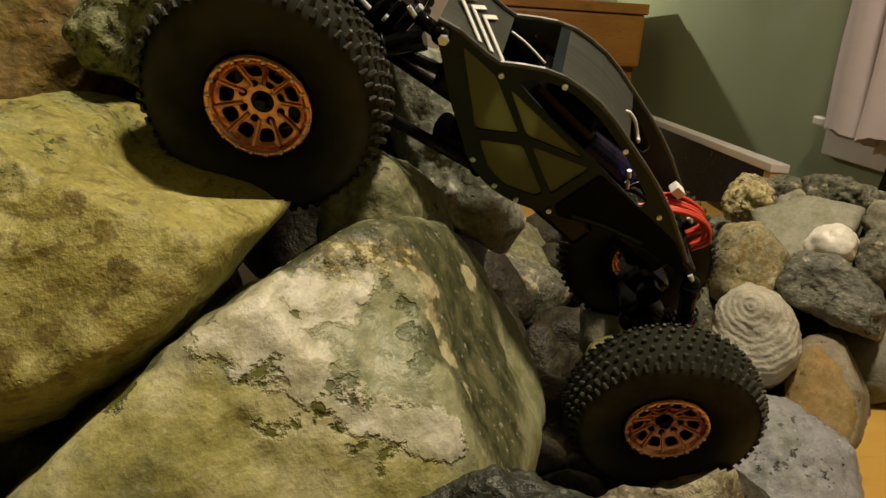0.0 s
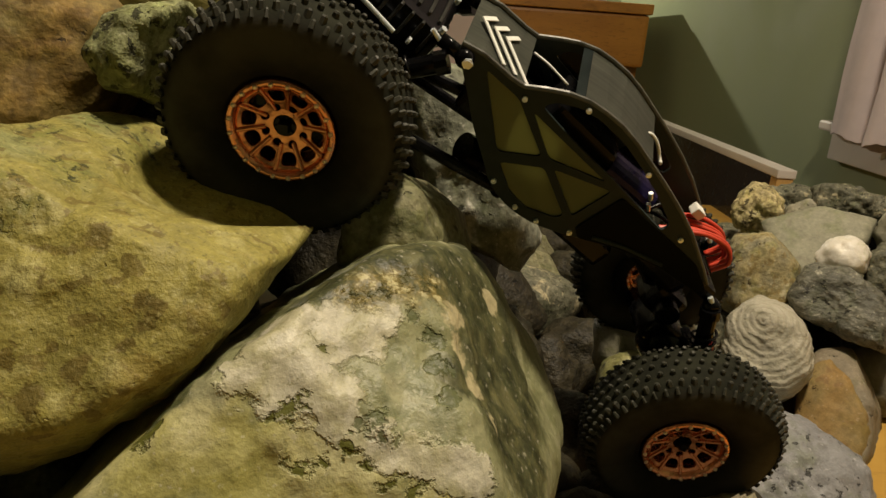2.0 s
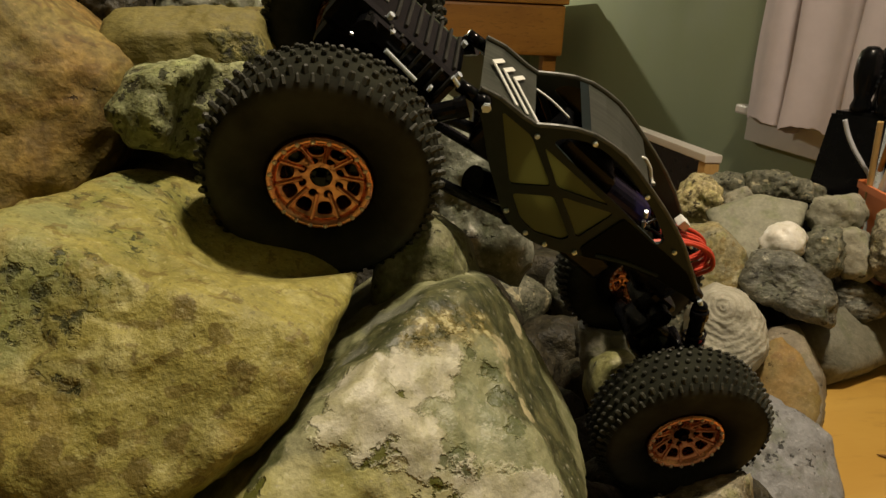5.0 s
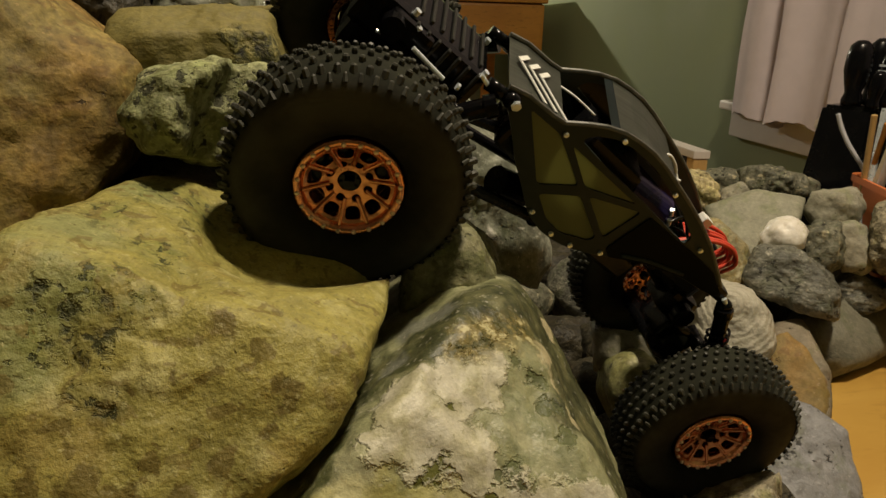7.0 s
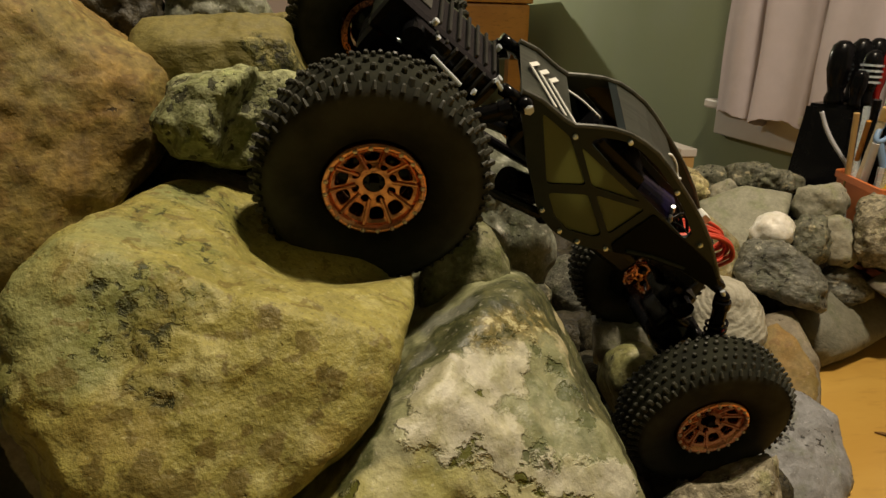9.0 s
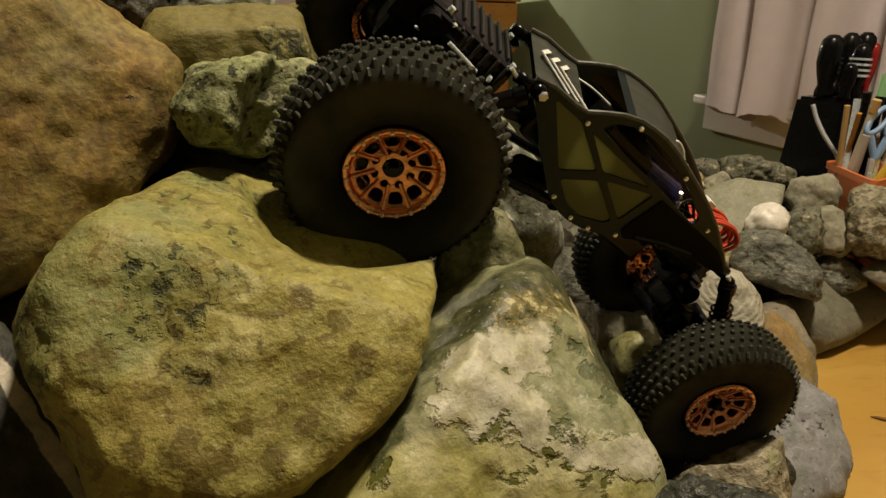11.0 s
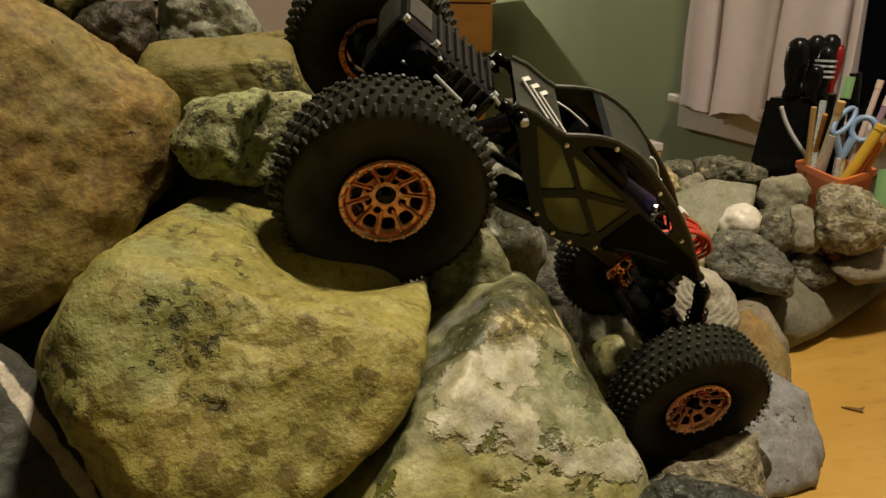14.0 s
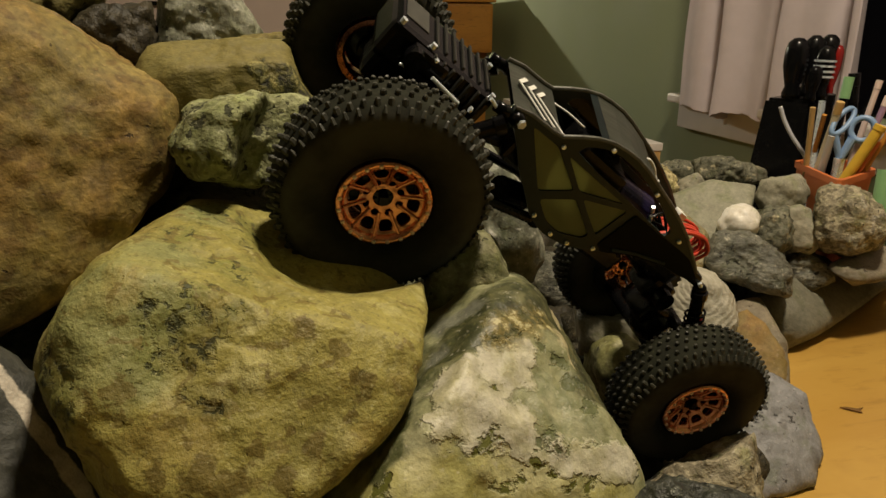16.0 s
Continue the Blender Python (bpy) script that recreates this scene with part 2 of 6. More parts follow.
def quartz_boulder(tree, shader):
    """Broken white quartz between grey-green stone, yellow-stained below, with mossy cracks; shade is painted on its
    top and right flank.
    """
    lumps, crumb, grain = noise_tex(tree, 60, 5, 0.6), noise_tex(tree, 240, 4, 0.6), noise_tex(tree, 900, 2, 0.6)
    broad = noise_tex(tree, 40, 5, 0.6, None, 0.6)
    stained = ramp(tree, broad, [(0.34, (0.28, 0.262, 0.080)), (0.48, (0.39, 0.366, 0.145)), (0.62, (0.48, 0.455, 0.25))]).outputs[0]
    bare = ramp(tree, broad, [(0.36, (0.15, 0.158, 0.070)), (0.5, (0.24, 0.245, 0.13)), (0.64, (0.34, 0.335, 0.20))]).outputs[0]
    low = zone(tree, [(-25, -65, 23, 14), (-4, -62, 20, 13), (16, -64, 11, 16), (-41, -69, 21, 14), (-10, -68, 10, 22), (40, -66, -2, 18), (60, -60, -14, 16), (-50, -60, 5, 25)], 0.5, 60, 0.25, None, 6.0)
    tone = mix(tree, low, bare, stained)
    # grey-green top and flank, darkened further to paint the car's shade
    shade_flank = zone(tree, [(63, 11, 12, 38), (66, -14, -4, 26), (58, -25, 14, 14), (56, 37, 29, 34), (-1, -8, 59, 15), (-10, -16, 54, 13), (4, -18, 57, 12), (17, -2, 60, 18), (38, 8, 53, 22), (46, -28, 32, 10), (-30, -14, 50, 20)], 0.35, 50, 0.2)
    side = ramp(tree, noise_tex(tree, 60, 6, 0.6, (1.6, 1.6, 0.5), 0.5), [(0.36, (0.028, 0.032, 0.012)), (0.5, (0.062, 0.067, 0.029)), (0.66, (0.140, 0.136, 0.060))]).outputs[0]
    tone = mix(tree, shade_flank, tone, side)
    left = zone(tree, [(-19, -28, 45, 4.6), (-26, -37, 41, 5.6), (-32, -44, 37, 7), (-39, -51, 32, 7), (-44, -54, 25, 6)], 0.6, 90, 0.25)
    tone = mix(tree, scaled(tree, left, 0.9), tone, ramp(tree, noise_tex(tree, 140, 4, 0.6), [(0.4, (0.065, 0.075, 0.026)), (0.62, (0.20, 0.20, 0.11))]).outputs[0])
    # grey patch, darkened to paint shade near the top
    grey = zone(tree, [(-3, 10, 50, 10), (-13, -14, 46, 6), (6, 6, 56, 8)], 0.5, 80, 0.3)
    tone = mix(tree, scaled(tree, grey, 0.9), tone, (0.17, 0.175, 0.135))
    green = zone(tree, [(26, -41, 33, 9), (27, -34, 39, 6), (31, -47, 29, 7.5), (40, -48, 26, 6)], 0.45, 90, 0.14)
    tone = mix(tree, scaled(tree, green, 0.9), tone, ramp(tree, noise_tex(tree, 90, 4, 0.6, None, 0.6), [(0.38, (0.15, 0.165, 0.075)), (0.5, (0.25, 0.26, 0.155)), (0.64, (0.33, 0.325, 0.20))]).outputs[0])
    white = zone(tree, [(-12, -42, 49, 12), (8, -34, 48, 13), (-5, -49, 41, 14), (17, -27, 49, 8.5), (7, -51, 36, 10), (14, -57, 27, 6.5), (23, -58, 22, 6.5), (32, -56, 19, 7.5), (40, -56, 17, 7), (47, -55, 15, 8), (-18, -53, 41, 8), (10, -55, 29, 7), (55, -57, 11, 6)], 0.45, 90, 0.12, None, 5.0)
    cloud = ramp(tree, noise_tex(tree, 75, 5, 0.6, None, 0.7), [(0.34, (0.32, 0.305, 0.175)), (0.48, (0.42, 0.398, 0.275)), (0.62, (0.50, 0.475, 0.375))]).outputs[0]
    tone = mix(tree, white, tone, cloud)
    vein = zone(tree, [(29, -20, 49, 3.2), (36, -23, 41, 3.8), (40, -31, 36, 3.6), (42, -41, 31, 3), (21, -54, 28, 3.6), (15, -55, 28, 2.4)], 0.6, 130, 0.2, None, 5.0)
    tone = mix(tree, scaled(tree, vein, 0.85), tone, (0.085, 0.100, 0.036))
    cream = zone(tree, [(42, -8, 43, 6), (46, -18, 36, 5), (52, -22, 26, 5), (58, -28, 14, 4), (60, 39, 33, 6)], 0.7, 120, 0.15)
    tone = mix(tree, scaled(tree, cream, 0.85), tone, (0.48, 0.42, 0.25))
    tone = grained(tree, tone, lumps, crumb, grain, 0.55)
    dot = noise_tex(tree, 380, 3, 0.6)
    tone = mix(tree, ramp(tree, dot, [(0.62, (0, 0, 0)), (0.68, (0.5, 0.5, 0.5))]).outputs[0], tone, (0.17, 0.165, 0.06))
    tone = mix(tree, ramp(tree, dot, [(0.32, (0.4, 0.4, 0.4)), (0.38, (0, 0, 0))]).outputs[0], tone, (0.54, 0.51, 0.40))
    # mossy cracks
    moss = zone(tree, [(13, -60, 22, 2.4), (19, -60, 19, 2.8), (26, -62, 15, 3), (35, -62, 9, 3.2), (-1, -63, 18, 3.2), (4, -62, 19, 2.6), (2, -41, 45, 1.6), (-3, -55, 33, 2.8), (-6, -57, 31, 2.6), (-44, -62, 24, 3.2)], 1.0, 200, 0.3, None, 5.0)
    crack = moss
    tone = mix(tree, crack, tone, (0.115, 0.118, 0.024))
    spot = zone(tree, [(16, -18, 57, 8), (8, -22, 55, 5), (25, -12, 56, 8), (34, -4, 52, 8)], 0.7, 110, 0.4)
    crumbs = ramp(tree, noise_tex(tree, 190, 4, 0.65), [(0.42, (0.075, 0.072, 0.020)), (0.54, (0.21, 0.165, 0.050)), (0.60, (0.50, 0.45, 0.24))]).outputs[0]
    tone = mix(tree, scaled(tree, spot, 0.9), tone, crumbs)
    crust = times(tree, ramp(tree, noise_tex(tree, 170, 4, 0.65), [(0.55, (0, 0, 0)), (0.62, (1, 1, 1))]).outputs[0], spot)
    tree.links.new(tone, shader.inputs["Base Color"])
    shader.inputs["Roughness"].default_value = 0.48
    shader.inputs["Specular IOR Level"].default_value = 0.42
    bump(tree, shader, [(lumps, 0.0026), (white, 0.0012), (scaled(tree, vein, -1.0), 0.0014), (scaled(tree, crack, -1.0), 0.0018), (crust, 0.0016), (crumb, 0.0003), (grain, 0.0001)], 0.6)


OCHRE = material("ochre_stone", ochre_boulder)
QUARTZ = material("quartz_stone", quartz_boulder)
GREYGREEN = rock_material("grey_green_stone", (0.27, 0.26, 0.12), (0.21, 0.205, 0.08), (0.13, 0.12, 0.04), (0.38, 0.36, 0.22), 0.58, 0.64, 40, 0.8, None, 0.6, pit_at=0.78)
STREAK = rock_material("streaked_stone", (0.21, 0.22, 0.165), (0.28, 0.285, 0.225), (0.10, 0.10, 0.06), (0.60, 0.58, 0.50), 0.6, 0.565, 24, 0.6, (1, 1, 0.4))
BROWN = rock_material("brown_stone", (0.230, 0.146, 0.038), (0.195, 0.152, 0.045), (0.110, 0.058, 0.012), (0.29, 0.20, 0.075), 0.56, 0.64, 28, pit_at=0.80, relief=0.8)
OLIVE = rock_material("olive_stone", (0.175, 0.142, 0.036), (0.155, 0.132, 0.042), (0.080, 0.060, 0.014), (0.25, 0.21, 0.08), 0.56, 0.64, 30, relief=1.1, pit_at=0.75)
LICHEN = rock_material("lichen_stone", (0.305, 0.312, 0.172), (0.225, 0.238, 0.108), (0.085, 0.085, 0.022), (0.46, 0.45, 0.28), 0.52, 0.6, 50, 0.9, None, 1.6, pit_at=0.67)
# near black: one stone's own colour, and painted shade in the gaps
DARK_OR_SHADE = rock_material("dark_stone", (0.022, 0.018, 0.009), (0.040, 0.033, 0.017), (0.010, 0.009, 0.006), (0.085, 0.072, 0.045), 0.56, 0.67, 40, 0.7, None, 1.8)
SLATE = rock_material("slate", (0.105, 0.105, 0.085), (0.165, 0.16, 0.125), (0.05, 0.048, 0.034), (0.40, 0.38, 0.30), 0.56, 0.63, 30, 0.7, (1, 1, 2.2), 1.4)
MOTTLED = rock_material("mottled_stone", (0.34, 0.30, 0.20), (0.25, 0.22, 0.15), (0.07, 0.055, 0.03), (0.40, 0.37, 0.30), 0.50, 0.57, 34, 0.85, None, 2.2)
GREY = rock_material("grey_stone", (0.22, 0.22, 0.23), (0.27, 0.27, 0.28), (0.14, 0.135, 0.13), (0.40, 0.39, 0.40), 0.6, 0.68, 22, 0.7, (1, 1, 0.35), speck=0.45)
def striped(tree, shader):
    """Dark layered slate with one pale quartz stripe."""
    lumps, crumb, grain = noise_tex(tree, 70, 5, 0.6, (1, 1, 0.4)), noise_tex(tree, 260, 4, 0.6), noise_tex(tree, 900, 2, 0.6)
    tone = mix(tree, ramp(tree, lumps, [(0.35, (0, 0, 0)), (0.65, (1, 1, 1))]).outputs[0], (0.026, 0.027, 0.022), (0.060, 0.061, 0.050))
    stripe = zone(tree, [(-2 + 1.2 * k, -4 - 0.88 * k, 45 - 1.76 * k, 3.0) for k in range(34)], 0.25, 130, 0.10, None, 0.6)
    tone = mix(tree, stripe, tone, (0.50, 0.45, 0.37))
    tone = grained(tree, tone, lumps, crumb, grain, 0.8)
    tree.links.new(tone, shader.inputs["Base Color"])
    shader.inputs["Roughness"].default_value = 0.65
    bump(tree, shader, [(lumps, 0.003), (crumb, 0.0008), (grain, 0.0002)], 0.6)


def crumbly(tree, shader):
    """Flat olive-brown stone whose far end is broken into dark mossy crumbs."""
    lumps, crumb, grain = noise_tex(tree, 70, 5, 0.6, (1, 1, 2)), noise_tex(tree, 260, 4, 0.6), noise_tex(tree, 900, 2, 0.6)
    tone = mix(tree, ramp(tree, lumps, [(0.36, (0, 0, 0)), (0.64, (1, 1, 1))]).outputs[0], (0.190, 0.158, 0.040), (0.145, 0.124, 0.034))
    end = zone(tree, [(22, -32, 3, 8), (15, -31, 12, 5), (34, -28, 2, 9), (44, -26, 6, 10), (52, -18, 8, 10), (40, -30, -8, 10), (50, -22, -6, 10), (28, -30, -12, 6)], 0.7, 90, 0.3, None, 4.0)
    bits = ramp(tree, noise_tex(tree, 150, 5, 0.65, None, 0.5), [(0.40, (0.014, 0.014, 0.005)), (0.50, (0.105, 0.100, 0.024)), (0.62, (0.30, 0.26, 0.09))]).outputs[0]
    tone = mix(tree, end, tone, bits)
    tone = grained(tree, tone, lumps, crumb, grain, 0.9)
    tree.links.new(tone, shader.inputs["Base Color"])
    shader.inputs["Roughness"].default_value = 0.7
    rough_end = times(tree, noise_tex(tree, 150, 5, 0.65, None, 0.5), end)
    bump(tree, shader, [(lumps, 0.0025), (rough_end, 0.0060), (crumb, 0.0008), (grain, 0.0002)], 0.6)


CRUMBLY = material("crumbly_olive_stone", crumbly)
STRIPED = material("striped_slate", striped)


def layered(tree, shader):
    """Pale stone of thin wrinkled layers round one end."""
    co = tree.nodes.new("ShaderNodeTexCoord")
    mp = tree.nodes.new("ShaderNodeMapping")
    mp.inputs["Location"].default_value = (0.015, 0.016, -0.031)
    tree.links.new(co.outputs["Object"], mp.inputs[0])
    w = node(tree, "ShaderNodeTexWave", Scale=60.0, Distortion=9.0, Detail=4.0, Detail_Scale=0.5, Detail_Roughness=0.65)
    w.wave_type, w.rings_direction = "RINGS", "SPHERICAL"
    tree.links.new(mp.outputs[0], w.inputs["Vector"])
    grain, crumb = noise_tex(tree, 700, 2, 0.6), noise_tex(tree, 160, 4, 0.6)
    tone = mix(tree, ramp(tree, crumb, [(0.35, (0, 0, 0)), (0.65, (1, 1, 1))]).outputs[0], (0.36, 0.34, 0.26), (0.47, 0.44, 0.36))
    tone = mix(tree, ramp(tree, w.outputs["Fac"], [(0.05, (0.22, 0.22, 0.22)), (0.22, (0, 0, 0))]).outputs[0], tone, (0.15, 0.14, 0.09))
    tree.links.new(tone, shader.inputs["Base Color"])
    shader.inputs["Roughness"].default_value = 0.75
    bump(tree, shader, [(w.outputs["Fac"], 0.0006), (crumb, 0.0020), (grain, 0.0002)], 0.8)


SHELL = material("layered_stone", layered)
GOLD = rock_material("golden_stone", (0.30, 0.25, 0.12), (0.24, 0.22, 0.14), (0.20, 0.13, 0.03), (0.42, 0.38, 0.25), 0.56, 0.64, 40)
SPONGE = rock_material("pitted_stone", (0.50, 0.42, 0.21), (0.44, 0.38, 0.20), (0.12, 0.08, 0.03), (0.66, 0.59, 0.40), 0.58, 0.60, 60, 0.9, None, 2.0, pit_at=0.69)
BLACKSLATE = rock_material("black_slate", (0.026, 0.029, 0.022), (0.052, 0.055, 0.042), (0.013, 0.013, 0.010), (0.15, 0.155, 0.125), 0.54, 0.60, 50, 0.6, (1, 1, 2.6), 1.9)
FLATGREY = rock_material("flat_grey_stone", (0.125, 0.122, 0.088), (0.16, 0.152, 0.112), (0.085, 0.078, 0.054), (0.22, 0.21, 0.155), 0.62, 0.68, 14, 0.8, None, 0.6, pit_at=0.86, speck=0.45)
FLATPALE = rock_material("flat_pale_stone", (0.25, 0.245, 0.18), (0.28, 0.27, 0.20), (0.21, 0.195, 0.14), (0.32, 0.31, 0.24), 0.62, 0.68, 14, 0.8, None, 0.5, pit_at=0.86, speck=0.45)
WHITE = rock_material("white_quartz", (0.72, 0.68, 0.60), (0.78, 0.75, 0.69), (0.55, 0.49, 0.40), (0.85, 0.82, 0.77), 0.66, 0.6, 30, 0.5, None, 0.5, pit_at=0.86, speck=0.45)
PALEGREY = rock_material("pale_grey_stone", (0.30, 0.28, 0.21), (0.26, 0.25, 0.19), (0.18, 0.16, 0.10), (0.40, 0.38, 0.30), 0.6, 0.66, 36, speck=0.45)
DARKGREY = rock_material("dark_grey_stone", (0.115, 0.115, 0.080), (0.175, 0.17, 0.12), (0.05, 0.048, 0.028), (0.44, 0.39, 0.25), 0.56, 0.585, 46, 0.75, None, 1.6)
MUDGREY = rock_material("mud_grey_stone", (0.22, 0.185, 0.13), (0.19, 0.165, 0.12), (0.14, 0.105, 0.06), (0.29, 0.26, 0.20), 0.62, 0.7, 20, 0.85, None, 0.7, speck=0.45)
RUST = rock_material("rust_stone", (0.27, 0.165, 0.05), (0.22, 0.16, 0.06), (0.17, 0.09, 0.03), (0.34, 0.25, 0.14), 0.6, 0.68, 26, 0.85, None, 0.7, speck=0.45)
MOSSGREY = rock_material("moss_grey_stone", (0.16, 0.16, 0.08), (0.20, 0.19, 0.11), (0.09, 0.09, 0.03), (0.28, 0.27, 0.18), 0.56, 0.66, 30)


def plain(name, colour, rough=0.5, metal=0.0, vary=0.12, scale=60, relief=0.0, spec=0.5, coat=0.0):
    def build(tree, shader):
        n = noise_tex(tree, scale, 5, 0.6)
        lo, hi = tuple(c * (1 - vary) for c in colour), tuple(min(1, c * (1 + vary)) for c in colour)
        tree.links.new(ramp(tree, n, [(0.3, lo), (0.7, hi)]).outputs[0], shader.inputs["Base Color"])
        r = ramp(tree, n, [(0.3, (rough * 0.8,) * 3), (0.7, (min(1, rough * 1.2),) * 3)])
        tree.links.new(r.outputs[0], shader.inputs["Roughness"])
        shader.inputs["Metallic"].default_value = metal
        shader.inputs["Specular IOR Level"].default_value = spec
        shader.inputs["Coat Weight"].default_value = coat
        if relief:
            bump(tree, shader, [(n, relief)], 0.5)
    return material(name, build)


def wood(name, a, b, dark, ring=14, rough=0.35, stretch=(1, 0.12, 1)):
    def build(tree, shader):
        g = noise_tex(tree, ring, 6, 0.6, stretch, 0.8)
        fine = noise_tex(tree, ring * 9, 4, 0.6, stretch)
        blot = noise_tex(tree, 9, 4, 0.6)
        tone = mix(tree, ramp(tree, g, [(0.35, (0, 0, 0)), (0.65, (1, 1, 1))]).outputs[0], a, b)
        tone = mix(tree, ramp(tree, fine, [(0.55, (0, 0, 0)), (0.75, (0.5, 0.5, 0.5))]).outputs[0], tone, dark)
        tone = mix(tree, ramp(tree, blot, [(0.6, (0, 0, 0)), (0.75, (0.35, 0.35, 0.35))]).outputs[0], tone, dark)
        tree.links.new(tone, shader.inputs["Base Color"])
        shader.inputs["Roughness"].default_value = rough
        bump(tree, shader, [(fine, 0.0005)], 0.3)
    return material(name, build)


STUD = plain("dusty_tread_rubber", (0.030, 0.030, 0.020), 0.6, 0, 0.5, 120, 0.0004, 0.5)


def tyre_rubber(tree, shader):
    """Black rubber, near black in the tread where shade between studs is painted, paler up the sidewall from dust and
    painted light.
    """
    co = tree.nodes.new("ShaderNodeTexCoord")
    flat = tree.nodes.new("ShaderNodeVectorMath")
    flat.operation = "MULTIPLY"
    flat.inputs[1].default_value = (1, 0, 1)
    tree.links.new(co.outputs["Object"], flat.inputs[0])
    far = tree.nodes.new("ShaderNodeVectorMath")
    far.operation = "LENGTH"
    tree.links.new(flat.outputs[0], far.inputs[0])
    tread_band = ramp(tree, scaled(tree, far.outputs["Value"], 10.0), [(0.440, (0, 0, 0)), (0.490, (1, 1, 1))]).outputs[0]
    patch = noise_tex(tree, 70, 5, 0.65)
    # tread ground near black, painting the shade between the studs
    tread = mix(tree, ramp(tree, patch, [(0.3, (0, 0, 0)), (0.7, (1, 1, 1))]).outputs[0], (0.009, 0.0095, 0.006), (0.024, 0.025, 0.015))
    side = mix(tree, ramp(tree, patch, [(0.4, (0, 0, 0)), (0.75, (1, 1, 1))]).outputs[0], (0.008, 0.008, 0.0068), (0.021, 0.020, 0.015))
    # sidewall pales outward: dust, with light on the rubber painted in
    worn = ramp(tree, scaled(tree, far.outputs["Value"], 10.0), [(0.26, (0, 0, 0)), (0.44, (0.8, 0.8, 0.8))]).outputs[0]
    side = mix(tree, times(tree, worn, ramp(tree, noise_tex(tree, 38, 4, 0.6), [(0.32, (0.25, 0.25, 0.25)), (0.62, (1, 1, 1))]).outputs[0]), side, (0.070, 0.068, 0.056))
    tree.links.new(mix(tree, tread_band, side, tread), shader.inputs["Base Color"])
    shader.inputs["Roughness"].default_value = 0.85
    shader.inputs["Specular IOR Level"].default_value = 0.15
    bump(tree, shader, [(patch, 0.0006)], 0.5)


RUBBER = material("tyre_rubber", tyre_rubber)
COPPER = plain("copper_plated_rim", (0.76, 0.345, 0.20), 0.17, 1.0, 0.15, 330, 0.0008)
# paler than the rim, so the bolts read as painted glints
BOLT = plain("bright_copper_bolt", (0.95, 0.74, 0.58), 0.30, 0.65, 0.1, 200)
BLACK = plain("black_plastic", (0.004, 0.004, 0.0045), 0.25, 0, 0.2, 80, 0.0, 0.2)
GLOSS = plain("glossy_black", (0.0035, 0.0035, 0.004), 0.16, 0, 0.2, 80, 0.0, 0.16)
OLIVEFRAME = plain("olive_frame", (0.019, 0.029, 0.029), 0.40, 0, 0.15, 120, 0.0001, 0.18)
OLIVEPANEL = plain("olive_panel", (0.29, 0.325, 0.165), 0.6, 0, 0.08, 30)
sheet = OLIVEPANEL.node_tree
glow = sheet.nodes.new("ShaderNodeBsdfTranslucent")
glow.inputs["Color"].default_value = (0.42, 0.43, 0.20, 1)
blend = sheet.nodes.new("ShaderNodeMixShader")
blend.inputs[0].default_value = 0.55
sheet.links.new(sheet.nodes["Principled BSDF"].outputs[0], blend.inputs[1])
sheet.links.new(glow.outputs[0], blend.inputs[2])
sheet.links.new(blend.outputs[0], sheet.nodes["Material Output"].inputs["Surface"])
def brushed(tree, shader):
    """Greenish grey sheet with fine streaks along the car."""
    streak, fine = noise_tex(tree, 500, 3, 0.6, (0.03, 1, 0.03)), noise_tex(tree, 60, 3, 0.6, (0.2, 1, 0.2))
    tone = mix(tree, ramp(tree, streak, [(0.35, (0, 0, 0)), (0.65, (1, 1, 1))]).outputs[0], (0.075, 0.080, 0.062), (0.130, 0.137, 0.110))
    tone = mix(tree, ramp(tree, fine, [(0.4, (0, 0, 0)), (0.7, (0.5, 0.5, 0.5))]).outputs[0], tone, (0.040, 0.046, 0.032))
    tree.links.new(tone, shader.inputs["Base Color"])
    shader.inputs["Roughness"].default_value = 0.36
    bump(tree, shader, [(streak, 0.0001)], 0.4)


GREYPANEL = material("brushed_grey_panel", brushed)
# paler grey that paints the highlight along the rolled edges
RAIL = plain("worn_grey_edge", (0.075, 0.076, 0.062), 0.4, 0, 0.35, 200, 0.0, 0.5)
SMOKE = plain("smoky_panel", (0.0045, 0.0055, 0.0045), 0.45, 0, 0.1, 30, 0.0, 0.04)
FIN = plain("dusty_black_fin", (0.020, 0.020, 0.017), 0.35, 0, 0.3, 200, 0.0, 0.3)
PLATEGREY = plain("worn_grey_label", (0.05, 0.05, 0.042), 0.5, 0, 0.4, 300)
STEEL = plain("steel", (0.80, 0.88, 0.96), 0.28, 0.55, 0.08, 60)
RED = plain("red_anodised", (0.30, 0.022, 0.018), 0.3, 0.3, 0.1, 60)
DARKRED = plain("clear_dark_red", (0.22, 0.012, 0.010), 0.2, 0, 0.2, 60)
REDCOIL = plain("red_rubber", (0.60, 0.06, 0.03), 0.45, 0, 0.1, 60)
WHITEPAINT = plain("white_print", (0.78, 0.78, 0.74), 0.5, 0, 0.05, 200)
PURPLE = plain("purple_motor", (0.016, 0.010, 0.07), 0.25, 0.5, 0.1, 60)
TABLE = wood("table_wood", (0.53, 0.325, 0.075), (0.46, 0.265, 0.055), (0.24, 0.12, 0.02), 10, 0.30, (0.25, 1, 1))
CABINET = wood("cabinet_wood", (0.58, 0.26, 0.045), (0.47, 0.20, 0.035), (0.14, 0.05, 0.01), 14, 0.35, (0.3, 1, 1))
PINE = wood("pine_wood", (0.55, 0.36, 0.14), (0.48, 0.30, 0.11), (0.32, 0.18, 0.06), 30, 0.5, (1, 1, 0.2))
WALL = plain("green_wall_paint", (0.235, 0.272, 0.160), 0.75, 0, 0.04, 6, 0.0004, 0.2)
